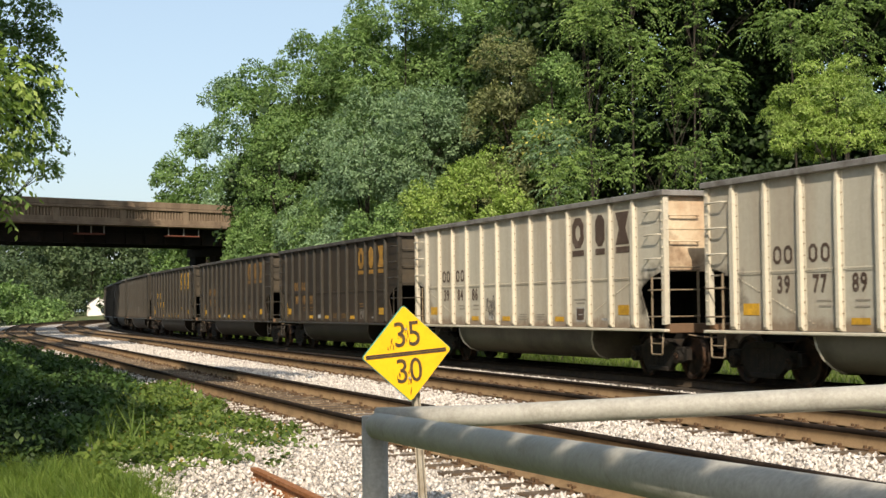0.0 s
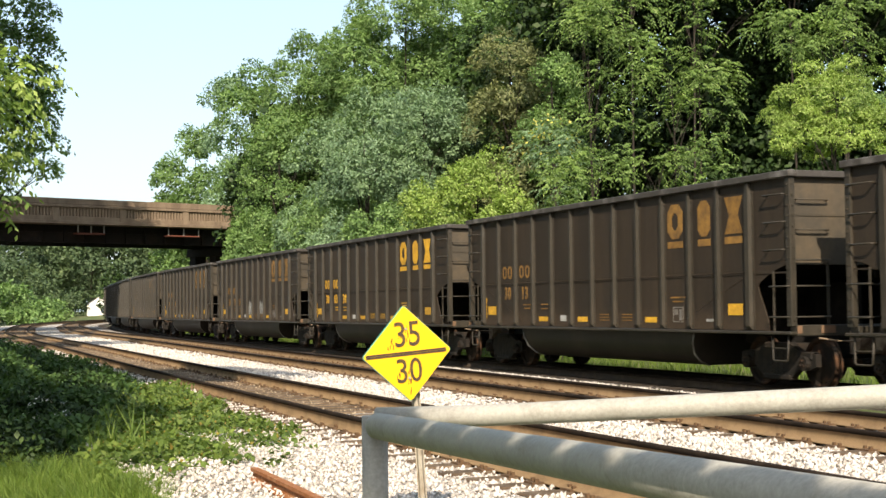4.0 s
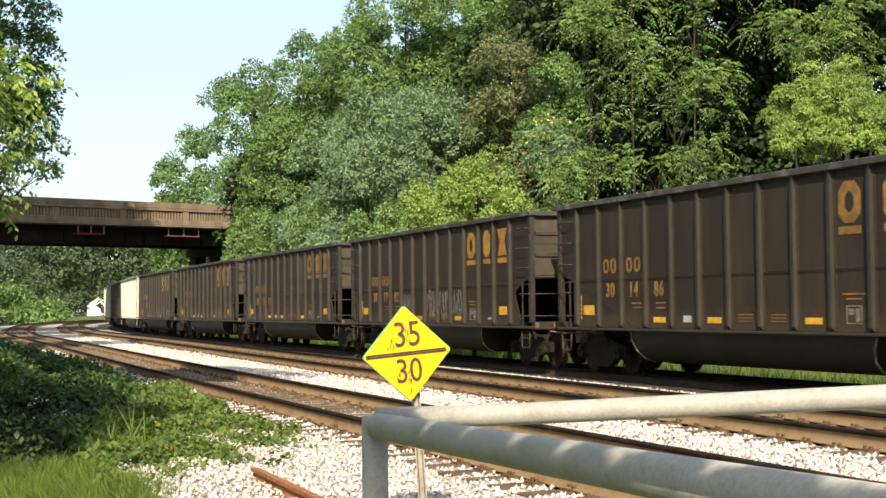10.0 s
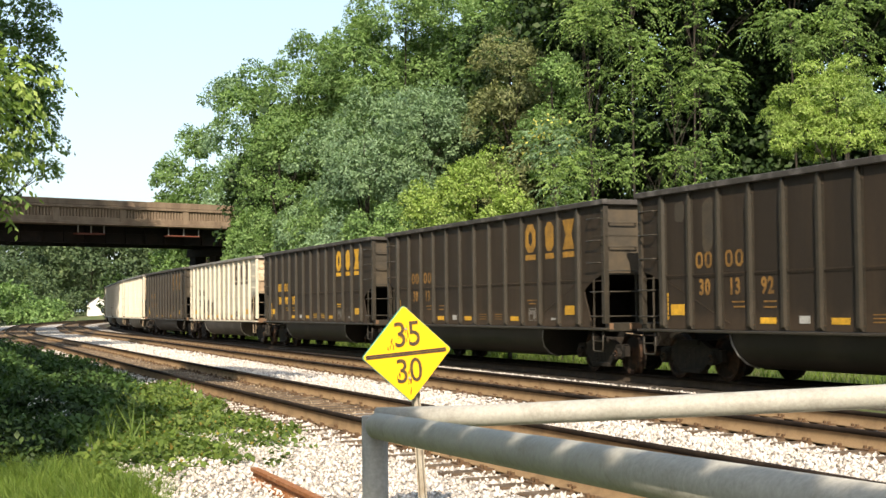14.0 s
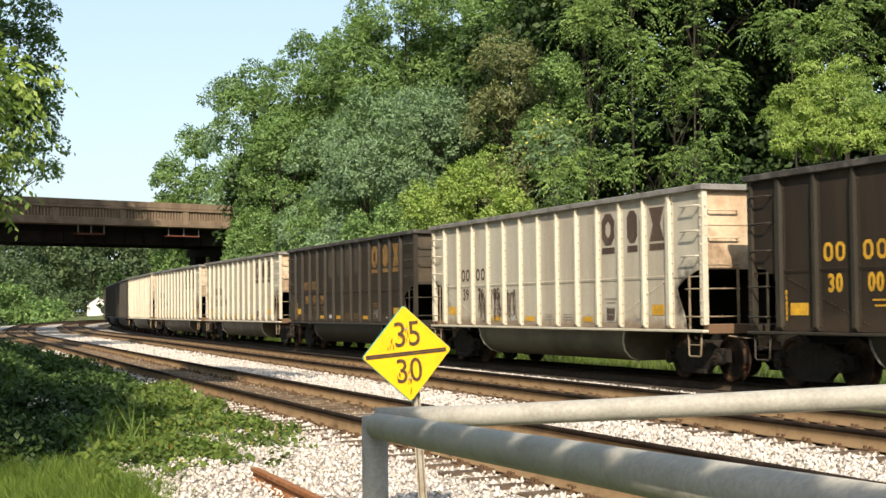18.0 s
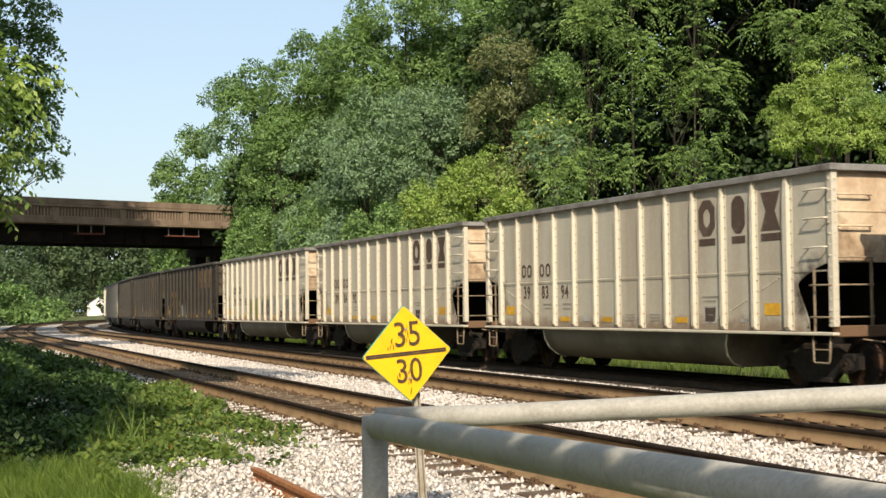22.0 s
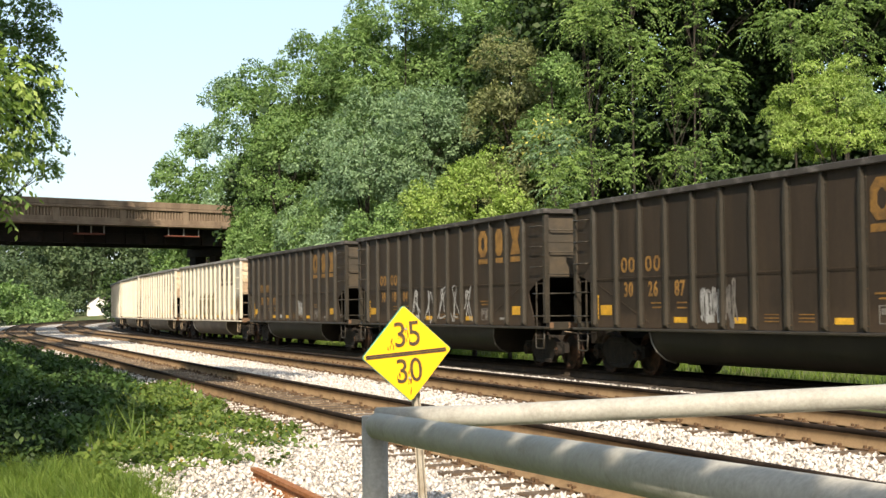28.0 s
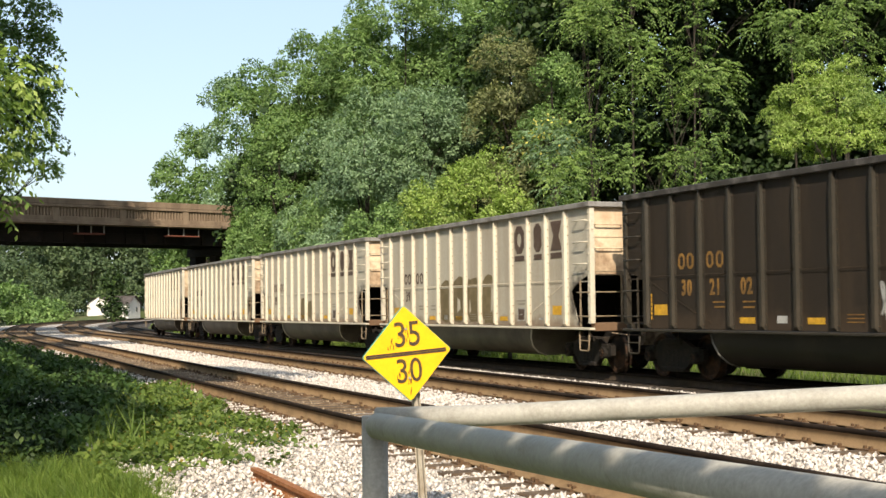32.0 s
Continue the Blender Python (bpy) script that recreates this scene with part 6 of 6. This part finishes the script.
def shrubs():
    rng = np.random.default_rng(21)
    k = 0
    for y in (14.9, 16.4, 18.0, 19.8, 21.7, 23.8, 26.0, 28.4, 31.0, 34.0, 37.3, 41.0, 45.0, 49.5, 54.5, 60.0, 66.0):
        edge = float(np.interp(y, (14.0, 16.5, 22.0, 26.3, 28.4, 44.9, 69.0), (-4.2, -4.2, -5.2, -6.0, -6.9, -13.2, -22.8)))
        for j in range(2 if y < 24 else 3):
            r = 0.62 + 0.010 * y + rng.uniform(-0.1, 0.15)
            x = edge - r * 0.55 - j * r * 1.5 + rng.uniform(-0.2, 0.2)
            h = (0.5 if j == 0 else 0.8) * rng.uniform(0.8, 1.25) * (1.0 if y < 17 else 1.05)
            # Both leaf colours are darkened to stand for the shade on the verge.
            tree(x, y + rng.uniform(-0.5, 0.5), -0.42 + h, r, M["leaf_shrub_shaded"] if k % 4 else M["leaf_shade_dark"], 0.062 + 0.0014 * y, 0.14 + 0.003 * y, "spray", 9, 0.02, "low verge shrub, its leaves coloured dark to stand for shade", 300 + k, "shrub", None, -0.5)
            k += 1
    # creeping cover that runs out over the stones
    rim = ((-5.9, 26.5), (-4.9, 26.3), (-3.9, 22.6), (-2.9, 19.8), (-1.95, 17.8), (-1.4, 15.0), (-1.6, 14.0), (-1.9, 13.5), (-2.25, 13.3), (-2.4, 11.9), (-2.9, 12.3), (-3.7, 14.6), (-4.5, 18.6))
    P = np.stack([rng.uniform(-6.1, -1.0, 60000), rng.uniform(12.2, 27.0, 60000)], -1)
    inside = np.zeros(len(P), bool)
    wob = P + np.stack([np.sin(P[:, 1] * 3.1) * 0.14 + np.sin(P[:, 1] * 7.3) * 0.08, np.sin(P[:, 0] * 4.1) * 0.3 + np.sin(P[:, 0] * 11.0) * 0.15], -1)
    for a, b in zip(rim, rim[1:] + rim[:1]):
        hit = (a[1] > wob[:, 1]) != (b[1] > wob[:, 1])
        inside ^= hit & (wob[:, 0] < a[0] + (b[0] - a[0]) * (wob[:, 1] - a[1]) / (b[1] - a[1] + 1e-9))
    P = P[inside]
    q = np.sin(P[:, 0] * 3.1 + 0.7) * np.cos(P[:, 1] * 1.9) + np.sin(P[:, 0] * 6.3 + P[:, 1] * 3.7) * 0.6 + np.clip(-P[:, 0] - 2.6, -1.1, 0.9) * 0.8
    keep = rng.random(len(P)) < np.clip(0.42 + q * 0.5, 0.05, 0.85) * np.clip(P[:, 1] / 20, 0.5, 1)
    P, q = P[keep], q[keep]
    n = len(P)
    z = -0.215 + rng.random(n) ** 1.5 * np.clip(q * 0.06 + 0.07, 0.03, 0.2) * (0.8 + 0.4 * np.clip((-P[:, 0] - 2.4) / 1.5, 0, 1))
    base = np.concatenate([P, z[:, None]], 1)
    up = np.tile((0.0, 0.0, 1.0), (n, 1)) + rng.normal(0, 0.35, (n, 3)) + np.array((0.0, -0.25, 0.0))
    V, F = leaf_arrays(rng, base, unit(up), 2, 0.04, 0.082, "spray")
    pick = rng.choice(n, n // 9)
    V2, F2 = leaf_arrays(rng, base[pick] + np.array((0, 0, 0.02)), unit(up[pick]), 1, 0.02, 0.11, "spray")
    V, F = np.concatenate([V, V2]), np.concatenate([F, F2 + len(V)])
    ivy = new("creeper", data_from("creeper", V, F, M["leaf_ivy"]))
    tagged(ivy, "low creeping vine with broad green leaves spreading over the stones", "creeper", kind="stuff")
    pick = rng.choice(n, n // 10)
    V, F = leaf_arrays(rng, base[pick] + np.array((0, 0, 0.015)), unit(up[pick]), 1, 0.03, 0.06, "spray")
    tagged(new("creeper_old_leaves", data_from("creeper_old_leaves", V, F, M["leaf_turned"])), "yellowed leaves among the creeping vine", "creeper", kind="stuff")
    P = scatter_in(rng, 14, ((-5.0, 16.6), (-4.2, 16.6), (-4.4, 17.4), (-5.2, 17.4)))
    base = np.concatenate([P, rng.uniform(0.0, 0.28, (14, 1))], 1)
    V, F = leaf_arrays(rng, base, np.tile((0.0, 0.0, 1.0), (14, 1)), 5, 0.022, 0.03, "spray")
    tagged(new("wildflowers", data_from("wildflowers", V, F, M["flower"])), "small pale lilac wildflowers among the shrubs", "wildflowers", kind="stuff")


shrubs()


def blades(rng, P, z, tall, wide, lean=0.35):
    """Grass: two-piece bent blades."""
    n = len(P)
    h = rng.uniform(0.5, 1.2, n) * tall
    a = rng.uniform(0, 2 * math.pi, n)
    side = np.stack([np.cos(a), np.sin(a), np.zeros(n)], -1) * (wide * rng.uniform(0.6, 1.2, n))[:, None]
    ln = rng.normal(0, lean, (n, 2)) * h[:, None]
    b = np.concatenate([P, z[:, None]], 1)
    mid = b + np.concatenate([ln * 0.35, (h * 0.6)[:, None]], 1)
    tip = b + np.concatenate([ln, h[:, None]], 1)
    V = np.stack([b - side, b + side, mid + side * 0.7, mid - side * 0.7, mid - side * 0.7, mid + side * 0.7, tip + side * 0.1, tip - side * 0.1], 1).reshape(-1, 3)
    F = np.arange(len(V)).reshape(-1, 4)
    return V, F


def grasses():
    rng = np.random.default_rng(8)
    T = scatter_in(rng, 620, ((-5.4, 10.4), (-2.25, 10.4), (-2.75, 14.0), (-5.0, 15.6)))
    T = np.concatenate([T, scatter_in(rng, 90, ((-2.9, 11.0), (-2.0, 10.6), (-2.5, 13.6), (-3.1, 14.6))), scatter_in(rng, 60, ((-4.6, 15.0), (-2.9, 13.9), (-3.2, 15.0), (-4.4, 16.6)))])
    big = rng.uniform(0.5, 1.25, len(T)) * (0.75 + 0.3 * np.sin(T[:, 0] * 2.3 + T[:, 1] * 1.7))
    P = np.repeat(T, 46, 0)
    off = rng.normal(0, 0.055, P.shape)
    h = np.repeat(big, 46) * 0.27
    V, F = blades(rng, P + off, np.full(len(P), -0.42), h, 0.005, 0.42)
    Q = scatter_in(rng, 60, ((-3.6, 14.6), (-3.0, 14.6), (-3.2, 15.4), (-3.9, 15.4)))
    V2, F2 = blades(rng, Q, np.full(60, -0.4), 0.62, 0.012, 0.25)
    tagged(new("grass", data_from("grass", np.concatenate([V, V2]), np.concatenate([F, F2 + len(V)]), M["grass"])), "sunlit tufted green grass at the verge", "grass", kind="stuff")
    s, o = rng.uniform(-28, 75, 30000), rng.uniform(-7.5, -3.3, 30000)
    x, y, _ = on_curve(s, o)
    V, F = blades(rng, np.stack([x, y], -1), ground_z(x, y) - 0.02, 0.30, 0.012)
    tagged(new("bank_grass", data_from("bank_grass", V, F, M["grass"])), "bright green grass on the bank behind the train", "grass", kind="stuff")
    s, o = rng.uniform(75, 190, 9000), rng.uniform(-8, -3.3, 9000)
    x, y, _ = on_curve(s, o)
    V, F = blades(rng, np.stack([x, y], -1), ground_z(x, y) - 0.02, 0.4, 0.03)
    tagged(new("far_grass", data_from("far_grass", V, F, M["grass"])), "green grass beside the far curve of the track", "grass", kind="stuff")


grasses()


# ---- loose stones on the bed ----
def stones():
    rng = np.random.default_rng(17)

    def field(n, s0, s1, o0, o1, size, z, skew=1.0):
        u = rng.random(n) ** skew
        s = s0 + (s1 - s0) * u
        o = o0(s) + (o1(s) - o0(s)) * rng.random(n)
        nearest = np.abs(((s + 60.0) / 0.54 + 0.5) % 1.0 - 0.5) * 0.54
        on_tie = (nearest < 0.125) & ((np.abs(o - near_off(s)) < 1.3) | (np.abs(o - mid_off(s)) < 1.3))
        s, o = s[~on_tie], o[~on_tie]
        n = len(s)
        x, y, _ = on_curve(s, o)
        return np.stack([x, y, np.full(n, z) + rng.uniform(-0.012, 0.016, n)], -1), rng.uniform(0.55, 1.3, n) * size
    clean = [field(25000, -31, -6, lambda s: near_off(s) + 0.85, lambda s: near_off(s) + 3.9, 0.019, -0.232, 0.9),
             field(9000, -6, 25, lambda s: near_off(s) + 0.85, lambda s: near_off(s) + 2.6, 0.026, -0.215),
             field(24000, -26, 12, lambda s: mid_off(s) + 1.0, lambda s: near_off(s) - 0.9, 0.023, -0.20),
             field(9000, 12, 60, lambda s: mid_off(s) + 1.0, lambda s: near_off(s) - 0.9, 0.034, -0.20),
             field(2600, -12, 40, lambda s: mid_off(s) - 1.6, lambda s: mid_off(s) - 1.0, 0.026, -0.21),
             field(5000, -12, 6, lambda s: mid_off(s) - 2.65, lambda s: mid_off(s) - 1.6, 0.020, -0.225)]
    dirty = [field(7000, -28, 20, lambda s: near_off(s) - 0.9, lambda s: near_off(s) + 0.9, 0.018, -0.235), field(4000, -22, 20, lambda s: mid_off(s) - 0.9, lambda s: mid_off(s) + 0.9, 0.018, -0.225)]
    cube = np.array([(1, 0, 0), (-1, 0, 0), (0, 1, 0), (0, -1, 0), (0, 0, 1), (0, 0, -1)], float)
    fc = np.array([(0, 2, 4), (2, 1, 4), (1, 3, 4), (3, 0, 4), (2, 0, 5), (1, 2, 5), (3, 1, 5), (0, 3, 5)])
    for name, sets, mat, label in (("ballast_stones", clean, M["stone"], "loose angular pale limestone ballast stones"), ("soiled_ballast_stones", dirty, M["dirty_stone"], "brown soiled ballast stones between the rails")):
        P = np.concatenate([a for a, _ in sets])
        R_ = np.concatenate([b for _, b in sets])
        n = len(P)
        c = cube[None] * rng.uniform(0.7, 1.3, (n, 1, 3)) + rng.uniform(-0.4, 0.4, (n, 6, 3))
        c *= R_[:, None, None] * 1.1
        a, b = rng.uniform(0, 6.28, n), rng.uniform(-0.7, 0.7, n)
        ca, sa, cb, sb = np.cos(a)[:, None], np.sin(a)[:, None], np.cos(b)[:, None], np.sin(b)[:, None]
        x, y, z = c[..., 0], c[..., 1] * cb - c[..., 2] * sb, c[..., 1] * sb + c[..., 2] * cb
        V = np.stack([x * ca - y * sa, x * sa + y * ca, z], -1) + P[:, None]
        F = (fc[None] + 6 * np.arange(n)[:, None, None]).reshape(-1, 3)
        tagged(new(name, data_from(name, V.reshape(-1, 3), F, mat)), label, "ballast", kind="stuff")


stones()
build_train()
lay_ties()
motions()
